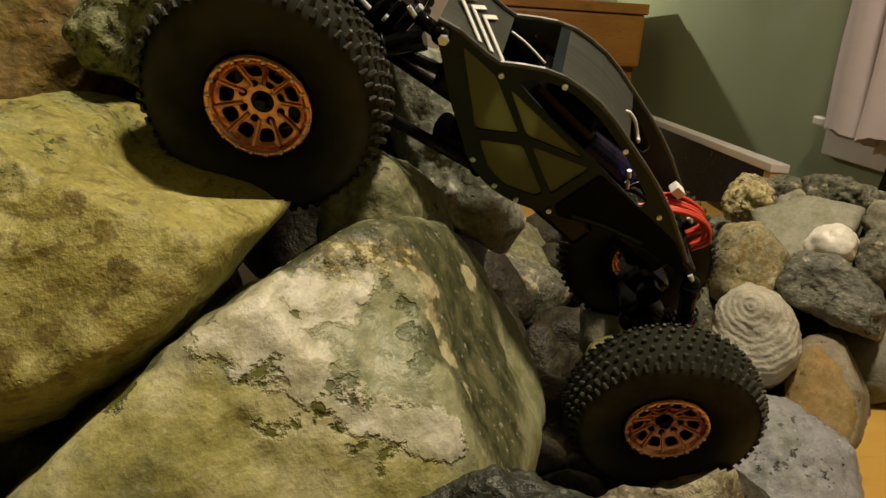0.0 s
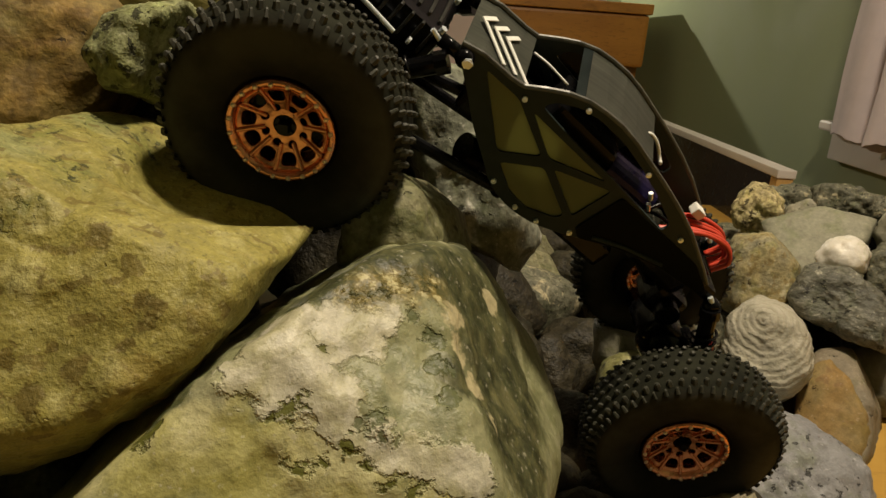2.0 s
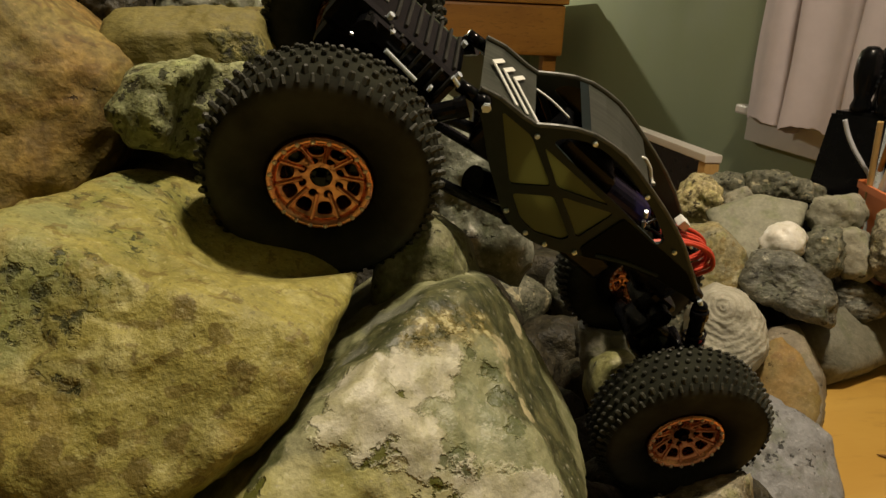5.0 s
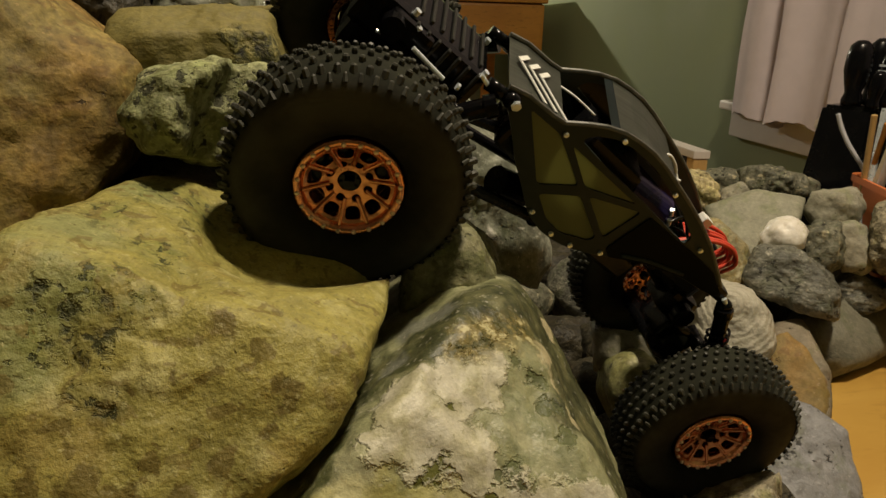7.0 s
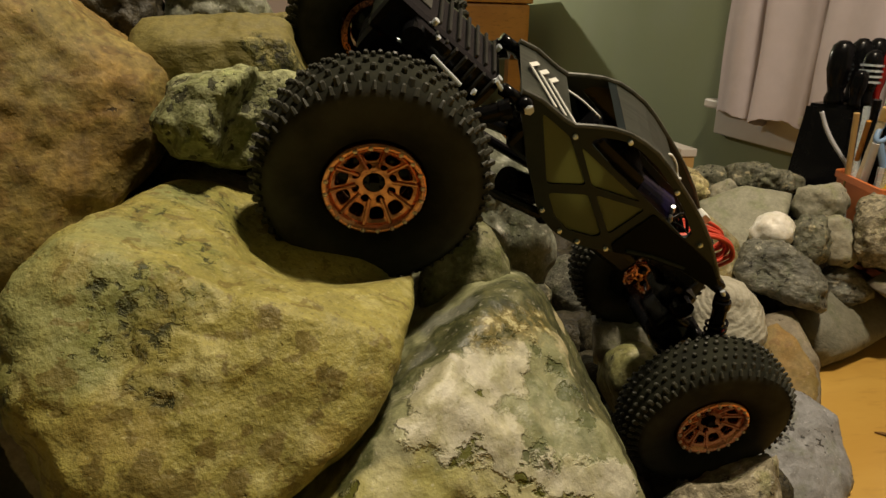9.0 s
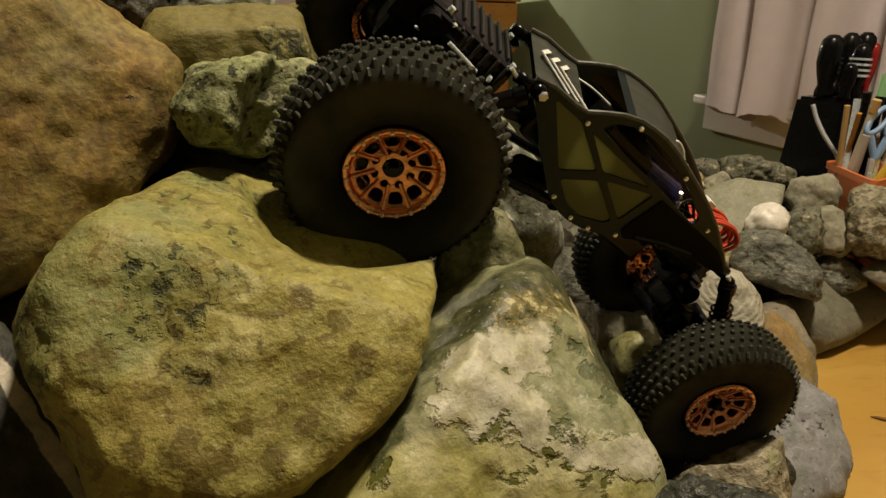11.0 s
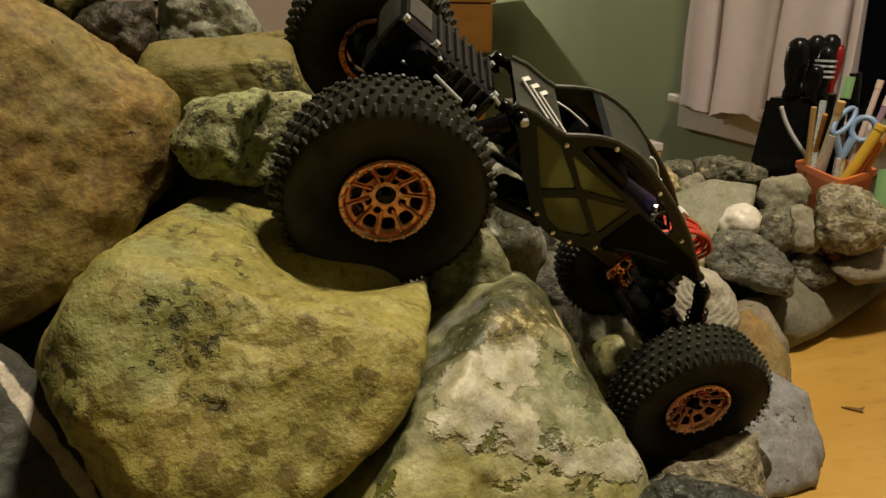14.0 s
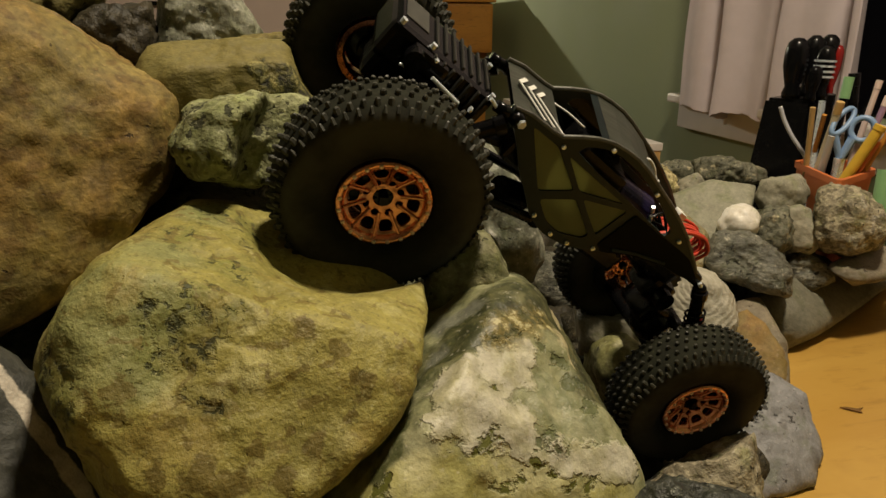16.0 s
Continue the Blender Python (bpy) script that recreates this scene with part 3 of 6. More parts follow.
TRIM = plain("white_trim_paint", (0.64, 0.60, 0.57), 0.45, 0, 0.05, 12)
CEILING = plain("ceiling_paint", (0.70, 0.66, 0.58), 0.9, 0, 0.04, 5)
FLOOR = wood("floor_wood", (0.22, 0.12, 0.05), (0.18, 0.09, 0.035), (0.1, 0.05, 0.02), 8, 0.4)
CLOTH = plain("curtain_cloth", (0.56, 0.495, 0.520), 0.95, 0, 0.05, 30, 0.0004, 0.1)
DARKCLOTH = plain("night_window", (0.004, 0.004, 0.006), 0.1)
ORANGE = plain("orange_plastic", (0.62, 0.17, 0.05), 0.4, 0, 0.06, 30)
SCISSOR = plain("light_blue_plastic", (0.22, 0.34, 0.55), 0.4, 0, 0.06, 40)
YELLOW = plain("yellow_plastic", (0.70, 0.45, 0.05), 0.4, 0, 0.08, 40)
GREENP = plain("green_plastic", (0.22, 0.42, 0.20), 0.45, 0, 0.08, 40)
CREAM = plain("cream_plastic", (0.66, 0.58, 0.42), 0.5, 0, 0.08, 40)
CLEAR = plain("pale_tube", (0.45, 0.45, 0.48), 0.2, 0, 0.08, 40)
LILAC = plain("lilac_plastic", (0.42, 0.27, 0.40), 0.4, 0, 0.1, 60)
LEAF = plain("dry_leaf", (0.15, 0.075, 0.016), 0.8, 0, 0.3, 300)
PINK = plain("pinkish_white_board", (0.75, 0.60, 0.55), 0.6, 0, 0.05, 8)


# ---- building helpers ----
def mesh_of(name, bm, mat, smooth=False):
    me = bpy.data.meshes.new(name)
    bm.to_mesh(me)
    bm.free()
    me.materials.append(mat)
    if smooth:
        me.polygons.foreach_set("use_smooth", [True] * len(me.polygons))
    return me


LEAN = None


def part(name, bm, mat, parent=None, label="", smooth=False):
    if LEAN is not None:
        bmesh.ops.transform(bm, matrix=LEAN, verts=bm.verts[:])
    ob = new(name, mesh_of(name, bm, mat, smooth))
    if parent is not None:
        ob.parent = parent
    if label:
        ob["label"] = label
    return ob


def box(bm, lo, hi, bevel=0.0, m=None):
    r = bmesh.ops.create_cube(bm, size=1.0)
    mid = [(a + b) / 2 for a, b in zip(lo, hi)]
    bmesh.ops.scale(bm, vec=[b - a for a, b in zip(lo, hi)], verts=r["verts"])
    bmesh.ops.translate(bm, vec=mid, verts=r["verts"])
    verts = r["verts"]
    if bevel:
        edges = list({e for v in verts for e in v.link_edges})
        out = bmesh.ops.bevel(bm, geom=edges, offset=bevel, segments=2, affect="EDGES", profile=0.6)
        verts = list({v for f in out["faces"] for v in f.verts} | {v for v in verts if v.is_valid})
    if m is not None:
        bmesh.ops.transform(bm, matrix=m, verts=[v for v in verts if v.is_valid])
    return bm


def rod(bm, a, b, r, seg=10, r2=None):
    a, b = Vector(a), Vector(b)
    d = b - a
    m = Matrix.Translation((a + b) / 2) @ d.to_track_quat("Z", "Y").to_matrix().to_4x4()
    bmesh.ops.create_cone(bm, cap_ends=True, segments=seg, radius1=r, radius2=r if r2 is None else r2, depth=d.length, matrix=m)
    return bm


def lathe(bm, profile, seg=48, axis="Y"):
    """Turn (radius, along) pairs round an axis."""
    rings = []
    for k in range(seg):
        a = 2 * math.pi * k / seg
        ring = []
        for r, h in profile:
            ring.append(bm.verts.new((r * math.cos(a), h, r * math.sin(a)) if axis == "Y" else (r * math.cos(a), r * math.sin(a), h)))
        rings.append(ring)
    for k in range(seg):
        p, q = rings[k], rings[(k + 1) % seg]
        for i in range(len(profile) - 1):
            bm.faces.new((p[i], q[i], q[i + 1], p[i + 1]))
    bmesh.ops.recalc_face_normals(bm, faces=bm.faces[:])
    return bm


def plate(bm, outline, y0, y1, holes=()):
    """A flat plate in the x-z plane with round-cornered outline between y0 and y1, with openings through it."""
    loops = [outline, *holes]
    edges = []
    for loop in loops:
        vs = [bm.verts.new((x, y0, z)) for x, z in loop]
        edges += [bm.edges.new((vs[i], vs[(i + 1) % len(vs)])) for i in range(len(vs))]
    fill = bmesh.ops.triangle_fill(bm, use_beauty=True, use_dissolve=False, edges=edges)
    faces = [g for g in fill["geom"] if isinstance(g, bmesh.types.BMFace)]
    ext = bmesh.ops.extrude_face_region(bm, geom=faces)
    bmesh.ops.translate(bm, vec=(0, y1 - y0, 0), verts=[g for g in ext["geom"] if isinstance(g, bmesh.types.BMVert)])
    bmesh.ops.recalc_face_normals(bm, faces=bm.faces[:])
    return bm


def rounded(points, r, n=4):
    """Round the corners of a closed outline."""
    out = []
    k = len(points)
    for i in range(k):
        p, a, b = Vector(points[i]), Vector(points[i - 1]), Vector(points[(i + 1) % k])
        da, db = (a - p), (b - p)
        ra = min(r, da.length * 0.45, db.length * 0.45)
        s, e = p + da.normalized() * ra, p + db.normalized() * ra
        for j in range(n + 1):
            t = j / n
            out.append(tuple((1 - t) ** 2 * s + 2 * t * (1 - t) * p + t * t * e))
    return out


SPHERES = {}


def sphere_data(level):
    if level not in SPHERES:
        bm = bmesh.new()
        bmesh.ops.create_icosphere(bm, subdivisions=level, radius=1)
        bm.verts.ensure_lookup_table()
        v = np.array([p.co[:] for p in bm.verts])
        f = np.array([[q.index for q in face.verts] for face in bm.faces])
        bm.free()
        SPHERES[level] = (v, f)
    return SPHERES[level]


CAR_SIZE = 0.90
# each cut clears the camera's view of a tyre: hub, way to the camera, radius at the hub and narrowing per metre
VIEW_CUTS = [((0.0370, 0.2990, 0.2495), (-0.11, -0.965, 0.24), 0.0550, 0.08, 1.08),
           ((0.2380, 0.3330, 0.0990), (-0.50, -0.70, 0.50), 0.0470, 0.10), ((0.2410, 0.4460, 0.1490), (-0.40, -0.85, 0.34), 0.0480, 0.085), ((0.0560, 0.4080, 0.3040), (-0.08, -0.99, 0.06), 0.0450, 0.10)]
HEAP = []


def stone(name, centre, cuts, mat, seed, sharp, lump, level, label, group="", kind="", chips=22):
    """A stone: a block cut along the given faces (bearing, rise, millimetres from the middle), its edges worn round,
    with lumps.
    """
    d, f = sphere_data(level)
    sharp *= 3.0
    az, el, dist = np.array(cuts, float).T
    n = np.stack([np.cos(np.radians(el)) * np.cos(np.radians(az)), np.cos(np.radians(el)) * np.sin(np.radians(az)), np.sin(np.radians(el))], 1)
    def reach(ways, faces, dists):
        return ((np.clip(ways @ faces.T, 0, None) / (dists * 0.001)) ** sharp).sum(1) ** (-1.0 / sharp) * 1.02
    # chips knocked off by weathering
    chip = np.random.RandomState(seed)
    m = chip.normal(size=(chips, 3))
    m /= np.linalg.norm(m, axis=1)[:, None]
    far_out = (d * reach(d, n, dist)[:, None] @ m.T).max(0) * 1000
    n, dist = np.concatenate([n, m]), np.concatenate([dist, far_out * chip.uniform(0.94 if level > 5 else 0.89, 0.99, chips)])
    radius = reach(d, n, dist)
    v = d * radius[:, None]
    # cuts towards the camera that keep the stones from hiding the tyres
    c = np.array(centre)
    for hub, way, r0, taper, *flat in VIEW_CUTS:
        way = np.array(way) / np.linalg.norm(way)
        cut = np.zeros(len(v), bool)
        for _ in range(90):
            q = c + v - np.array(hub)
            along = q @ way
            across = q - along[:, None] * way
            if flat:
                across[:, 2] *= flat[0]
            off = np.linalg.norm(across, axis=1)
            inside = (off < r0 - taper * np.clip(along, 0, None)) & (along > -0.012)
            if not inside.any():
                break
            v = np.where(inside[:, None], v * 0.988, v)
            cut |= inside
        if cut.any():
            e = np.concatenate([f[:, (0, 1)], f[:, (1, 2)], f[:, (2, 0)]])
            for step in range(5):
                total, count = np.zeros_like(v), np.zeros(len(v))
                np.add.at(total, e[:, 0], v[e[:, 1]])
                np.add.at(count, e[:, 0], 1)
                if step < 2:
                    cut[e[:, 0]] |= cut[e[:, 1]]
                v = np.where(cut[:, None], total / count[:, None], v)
    shift = Vector((seed * 3.1, seed * 1.7, seed * 0.9))
    size = float(np.median(radius))
    facet = np.zeros(len(v))
    for fine, share in ((3.4 / size, 0.02 if level > 5 else 0.10), (2.0 / size + 85, 0.08 if level > 5 else 0.15)):
        cell = np.array([noise.voronoi(Vector(p) * fine + shift)[1][0][:] for p in v.tolist()])
        tilt = np.sin(cell @ np.array([[12.9, 39.4, 73.1], [78.2, 11.1, 52.3], [37.7, 94.6, 21.9]]) * 7.0)
        facet += ((v * fine + np.array(shift) - cell) * tilt).sum(1) / fine * share
    w = np.array([noise.fractal(Vector(p) * (1.6 / size) + shift, 0.8, 2.1, 3) + 0.22 * noise.ridged_multi_fractal(Vector(p) * 38 + shift, 0.9, 2.0, 3, 1.0, 2.0) + 0.22 * noise.fractal(Vector(p) * 90 + shift, 0.9, 2.2, 2)
                  for p in v.tolist()])
    v = v + d * (w * lump - lump * 0.35 + facet * min(1.0, lump / 0.003))[:, None]
    v[:, 2] = np.maximum(v[:, 2], -0.001 - centre[2])
    HEAP.append((*centre, size))
    me = bpy.data.meshes.new(name)
    me.from_pydata(v.tolist(), [], f.tolist())
    me.materials.append(mat)
    me.polygons.foreach_set("use_smooth", [True] * len(me.polygons))
    ob = new(name, me)
    ob.location = centre
    return tagged(ob, label, "stone", group or "stones of the heap", kind)


# ---- room ----
def slab_object(name, lo, hi, mat, label="", category="", kind="structure", bevel=0.0):
    ob = part(name, box(bmesh.new(), lo, hi, bevel), mat)
    return tagged(ob, label, category, "", kind)


XW = 0.86          # inner face of the window wall
slab_object("floor", (-2.4, -2.2, -0.85), (1.2, 3.4, -0.75), FLOOR, "brown wooden floor of the room", "floor")
slab_object("ceiling", (-2.4, -2.2, 1.65), (1.2, 3.4, 1.75), CEILING, "plain off-white ceiling", "ceiling")
slab_object("wall_west", (-2.4, -2.2, -0.75), (-2.3, 3.4, 1.65), WALL, "plain green painted wall", "wall")
slab_object("wall_south", (-2.3, -2.2, -0.75), (XW, -2.1, 1.65), WALL, "plain green painted wall", "wall")
slab_object("wall_north", (-2.3, 3.3, -0.75), (XW, 3.4, 1.65), WALL, "plain green painted wall", "wall")

# window wall with its opening
WY0, WY1, WZ0, WZ1 = 0.30, 1.290, 0.181, 1.25
bm = bmesh.new()
box(bm, (XW, -2.2, -0.75), (XW + 0.12, WY0, 1.65))
box(bm, (XW, WY1, -0.75), (XW + 0.12, 3.4, 1.65))
box(bm, (XW, WY0, -0.75), (XW + 0.12, WY1, WZ0))
box(bm, (XW, WY0, WZ1), (XW + 0.12, WY1, 1.65))
tagged(part("wall_east", bm, WALL), "green painted wall with a curtained window", "wall", "", "structure")

window = tagged(new("window_1"), "white-framed window with dark glass at night", "window", "", "structure")
bm = box(bmesh.new(), (XW - 0.042, WY0 - 0.052, WZ0 - 0.018), (XW - 0.001, WY1 + 0.052, WZ0), 0.004)
part("window_sill", bm, TRIM, window)
bm = box(bmesh.new(), (XW - 0.016, WY0 - 0.045, WZ0 - 0.071), (XW - 0.001, WY1 + 0.045, WZ0 - 0.0185), 0.003)
part("window_apron", bm, TRIM, window)
for lo, hi in (((WY1, WZ0), (WY1 + 0.045, WZ1 + 0.045)), ((WY0 - 0.045, WZ0), (WY0, WZ1 + 0.045)), ((WY0, WZ1), (WY1, WZ1 + 0.045))):
    part("window_frame", box(bmesh.new(), (XW - 0.016, lo[0], lo[1] + 0.0005), (XW - 0.001, hi[0], hi[1]), 0.003), TRIM, window)
part("pane", box(bmesh.new(), (XW + 0.05, WY0 + 0.001, WZ0 + 0.001), (XW + 0.056, WY1 - 0.001, WZ1 - 0.001)), DARKCLOTH, window)


def curtain(name, y0, y1, z0, z1, folds, seed, label):
    rnd = random.Random(seed)
    ph = [rnd.uniform(0, 6.28) for _ in range(4)]
    nu, nv = 160, 24
    bm = bmesh.new()
    grid = []
    for i in range(nu + 1):
        u = i / nu
        col = []
        for j in range(nv + 1):
            v = (0, 0.0008, 0.002)[j] if j < 3 else (j - 2) / (nv - 2)
            flare = 1 - 0.5 * v
            a = 2 * math.pi * folds * u
            x = -0.022 * flare * (math.sin(a + ph[0] + 0.6 * math.sin(2 * math.pi * u * 1.3)) + 0.4 * math.sin(a * 1.9 + ph[1])) - 0.002 * math.sin(23 * v + ph[2] + 9 * u)
            y = y0 + (y1 - y0) * u + 0.008 * flare * math.sin(a + ph[3])
            hem = 0.009 * math.sin(a + ph[0] + 0.6) + 0.0012 * math.sin(a * 5 + ph[1]) + 0.0008 * math.sin(a * 13)
            col.append(bm.verts.new((XW - 0.050 + x, y, z0 + (z1 - z0) * v + hem * (1 - v))))
        grid.append(col)
    for i in range(nu):
        for j in range(nv):
            bm.faces.new((grid[i][j], grid[i + 1][j], grid[i + 1][j + 1], grid[i][j + 1]))
    ob = part(name, bm, CLOTH, None, "", True)
    solid = ob.modifiers.new("cloth", "SOLIDIFY")
    solid.thickness = 0.0015
    return tagged(ob, label, "curtain", "window curtains")


curtain("curtain", 0.815, 1.256, 0.158, 1.3, 3.1, 4, "white cloth curtain hanging in soft folds over the window")
curtain("curtain", 0.24, 0.762, 0.156, 1.3, 4, 9, "white cloth curtain hanging in soft folds beside its pair")

# table
table = tagged(new("table"), "honey-coloured wooden table carrying the stone heap", "table")
part("tabletop", box(bmesh.new(), (-0.75, -0.55, -0.032), (0.79, 1.35, -0.0005), 0.006), TABLE, table)
for x in (-0.68, 0.72):
    for y in (-0.48, 1.28):
        part("leg", box(bmesh.new(), (x - 0.035, y - 0.035, -0.75), (x + 0.035, y + 0.035, -0.0325), 0.004), TABLE, table)

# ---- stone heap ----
# faces of the seen stones follow their outlines in the camera's view
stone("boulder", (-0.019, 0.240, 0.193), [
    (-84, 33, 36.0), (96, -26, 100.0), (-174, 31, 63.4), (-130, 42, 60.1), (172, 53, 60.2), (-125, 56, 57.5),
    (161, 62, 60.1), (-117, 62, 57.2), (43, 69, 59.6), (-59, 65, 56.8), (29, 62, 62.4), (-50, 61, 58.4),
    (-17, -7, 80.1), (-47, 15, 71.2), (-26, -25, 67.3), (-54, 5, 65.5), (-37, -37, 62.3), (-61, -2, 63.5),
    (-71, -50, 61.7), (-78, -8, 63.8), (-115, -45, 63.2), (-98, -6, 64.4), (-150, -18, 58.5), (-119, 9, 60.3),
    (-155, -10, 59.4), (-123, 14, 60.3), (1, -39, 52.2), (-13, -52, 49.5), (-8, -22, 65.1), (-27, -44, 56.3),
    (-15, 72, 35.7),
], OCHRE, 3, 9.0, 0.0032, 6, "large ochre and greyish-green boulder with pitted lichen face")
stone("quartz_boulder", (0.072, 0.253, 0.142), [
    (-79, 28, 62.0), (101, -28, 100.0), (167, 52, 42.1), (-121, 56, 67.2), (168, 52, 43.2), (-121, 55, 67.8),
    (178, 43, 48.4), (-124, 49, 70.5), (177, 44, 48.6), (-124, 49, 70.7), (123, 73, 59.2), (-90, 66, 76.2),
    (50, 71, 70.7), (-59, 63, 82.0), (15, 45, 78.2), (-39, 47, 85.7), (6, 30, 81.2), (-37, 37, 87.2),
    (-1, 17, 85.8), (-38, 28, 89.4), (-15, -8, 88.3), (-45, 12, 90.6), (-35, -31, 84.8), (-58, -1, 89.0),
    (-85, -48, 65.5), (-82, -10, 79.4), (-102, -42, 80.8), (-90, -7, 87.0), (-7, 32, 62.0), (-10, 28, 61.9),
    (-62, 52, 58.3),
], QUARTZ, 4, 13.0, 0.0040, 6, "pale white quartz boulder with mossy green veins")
stone("stone", (0.094, 0.317, 0.194), [
    (-105, 20, 35.0), (75, -20, 50.0), (165, 8, 20.9), (-151, 19, 34.6), (124, 67, 27.6), (-128, 59, 38.4),
    (7, 53, 20.6), (-67, 51, 34.4), (-11, 21, 17.6), (-58, 28, 32.7), (-24, -13, 21.7), (-64, 5, 35.1),
    (-147, -58, 30.7), (-120, -20, 40.1),
], MOSSGREY, 5, 8.0, 0.0020, 5, "smooth grey-green stone wedged beneath the rear tyre")
stone("stone", (0.124, 0.410, 0.210), [
    (-91, 9, 35.0), (89, -9, 60.0), (67, 89, 54.7), (-91, 50, 55.3), (1, 38, 25.6), (-52, 32, 38.6),
    (-1, 25, 24.2), (-48, 23, 37.8), (-14, -26, 55.5), (-55, -11, 55.8), (-153, -61, 38.3), (-110, -29, 46.1),
    (-171, -33, 27.7), (-127, -15, 39.9), (-175, -6, 34.0), (-133, 2, 43.5),
], STREAK, 6, 10.0, 0.0030, 5, "grey stone streaked with white mineral veins")
stone("boulder", (-0.111, 0.393, 0.248), [
    (-68, 14, 75.0), (106, -9, 60.0), (10, 76, 74.6), (-55, 49, 85.9), (14, 49, 62.4), (-37, 39, 79.2),
    (14, 55, 64.0), (-39, 42, 80.1), (13, 43, 64.1), (-35, 35, 80.0), (7, -12, 53.5), (-31, 1, 77.6),
    (4, -27, 54.5), (-34, -8, 77.4), (-1, -42, 55.0), (-39, -16, 79.2), (-12, -58, 57.0), (-49, -24, 83.2),
    (1, -43, 48.4), (-39, -17, 77.9), (-93, -66, 98.5), (-76, -26, 106.0), (-154, 15, 83.1), (-111, 19, 96.8),
], BROWN, 7, 20.0, 0.0036, 6, "large rusty brown boulder with rough chipped face")
stone("slab_stone", (-0.020, 0.393, 0.285), [
    (-84, 4, 33.0), (94, -4, 50.0), (-172, 39, 43.0), (-125, 41, 40.3), (174, 86, 23.6), (-91, 66, 24.0),
    (31, 88, 24.0), (-84, 58, 28.9), (-5, -3, 58.6), (-43, 15, 53.4), (-78, -82, 26.4), (-85, -28, 42.9),
    (-149, -73, 23.5), (-100, -26, 40.5), (-161, -60, 27.4), (-111, -21, 42.2),
], CRUMBLY, 8, 14.0, 0.0018, 5, "flat olive-brown slab of stone with crumbly end")
stone("slab_stone", (0.007, 0.465, 0.297), [
    (-90, 32, 20.0), (90, -2, 50.0), (-178, 63, 21.3), (-118, 56, 21.6), (174, 87, 13.9), (-94, 61, 17.5),
    (-6, 11, 51.4), (-44, 28, 41.7), (-104, -86, 14.7), (-91, -27, 30.6), (-172, -48, 31.4), (-125, -10, 39.7),
], OLIVE, 9, 10.0, 0.0020, 5, "flat olive stone lying behind the mossy slab")
stone("stone", (-0.013, 0.326, 0.266), [
    (-87, 36, 26.0), (93, -8, 45.0), (-176, 31, 27.1), (-129, 33, 30.6), (148, 81, 18.9), (-95, 57, 25.1),
    (48, 83, 20.6), (-81, 57, 26.0), (-3, -3, 36.8), (-44, 11, 37.6), (-33, -70, 22.0), (-73, -27, 31.8),
    (-132, -73, 21.8), (-97, -28, 31.8), (-167, -27, 29.6), (-125, -5, 34.8),
], LICHEN, 10, 10.0, 0.0024, 5, "lumpy grey-green stone crusted with lichen")
stone("stone", (-0.095, 0.484, 0.306), [
    (-78, 1, 30.0), (102, -1, 50.0), (-165, 52, 21.7), (-109, 34, 30.4), (-155, 84, 20.6), (-84, 44, 29.8),
    (9, 1, 24.8), (-35, 2, 32.2), (7, -49, 20.9), (-47, -31, 30.0), (-153, -77, 21.7), (-90, -41, 30.4),
    (-165, -35, 21.4), (-116, -23, 30.3),
], DARK_OR_SHADE, 11, 8.0, 0.0050, 5, "dark craggy brown-black stone")
stone("slab_stone", (-0.044, 0.512, 0.317), [
    (-84, 0, 20.0), (96, 0, 50.0), (-171, 13, 26.2), (-127, 9, 28.7), (-103, 85, 36.3), (-86, 43, 34.6),
    (1, 32, 31.0), (-46, 21, 31.5), (0, -58, 27.5), (-58, -36, 29.5), (-18, -84, 23.4), (-79, -44, 27.0),
    (-164, -73, 29.4), (-99, -41, 30.6),
], STREAK, 12, 12.0, 0.0030, 5, "blue-grey slab with thin white veins")
stone("stone", (-0.141, 0.524, 0.338), [
    (-74, -2, 30.0), (106, 2, 50.0), (-103, 84, 28.3), (-77, 41, 34.2), (13, -22, 33.7), (-33, -17, 37.2),
    (15, -57, 24.9), (-46, -38, 32.3), (15, -85, 23.7), (-70, -46, 31.6), (-160, -9, 42.2), (-117, -8, 41.8),
], OLIVE, 13, 9.0, 0.0040, 5, "olive-brown stone at the top of the heap")
stone("slate_stone", (-0.105, 0.262, 0.147), [
    (-50, 38, 30.0), (114, -30, 60.0), (40, 33, 28.8), (-3, 45, 33.1), (32, 19, 21.6), (-5, 36, 29.3),
    (31, 18, 21.5), (-5, 35, 29.3), (-3, -26, 47.9), (-25, 7, 46.0), (-112, -40, 45.9), (-81, -1, 52.4),
    (-157, 15, 39.1), (-111, 40, 46.3),
], STRIPED, 14, 12.0, 0.0030, 5, "dark grey slate with a white quartz stripe")
stone("slate_stone", (0.150, 0.190, 0.130), [
    (-123, 54, 20.0), (57, -37, 40.0), (118, 37, 22.0), (163, 63, 23.7), (91, 51, 15.9), (156, 77, 19.9),
    (62, 55, 14.2), (166, 88, 18.8), (34, 54, 18.0), (-44, 82, 20.9), (-30, 15, 36.8), (-62, 44, 33.3),
    (-103, -47, 22.3), (-113, 4, 30.5), (153, 1, 33.9), (-178, 34, 33.0),
], BLACKSLATE, 15, 12.0, 0.0045, 5, "dark layered slate stone with pale edges")
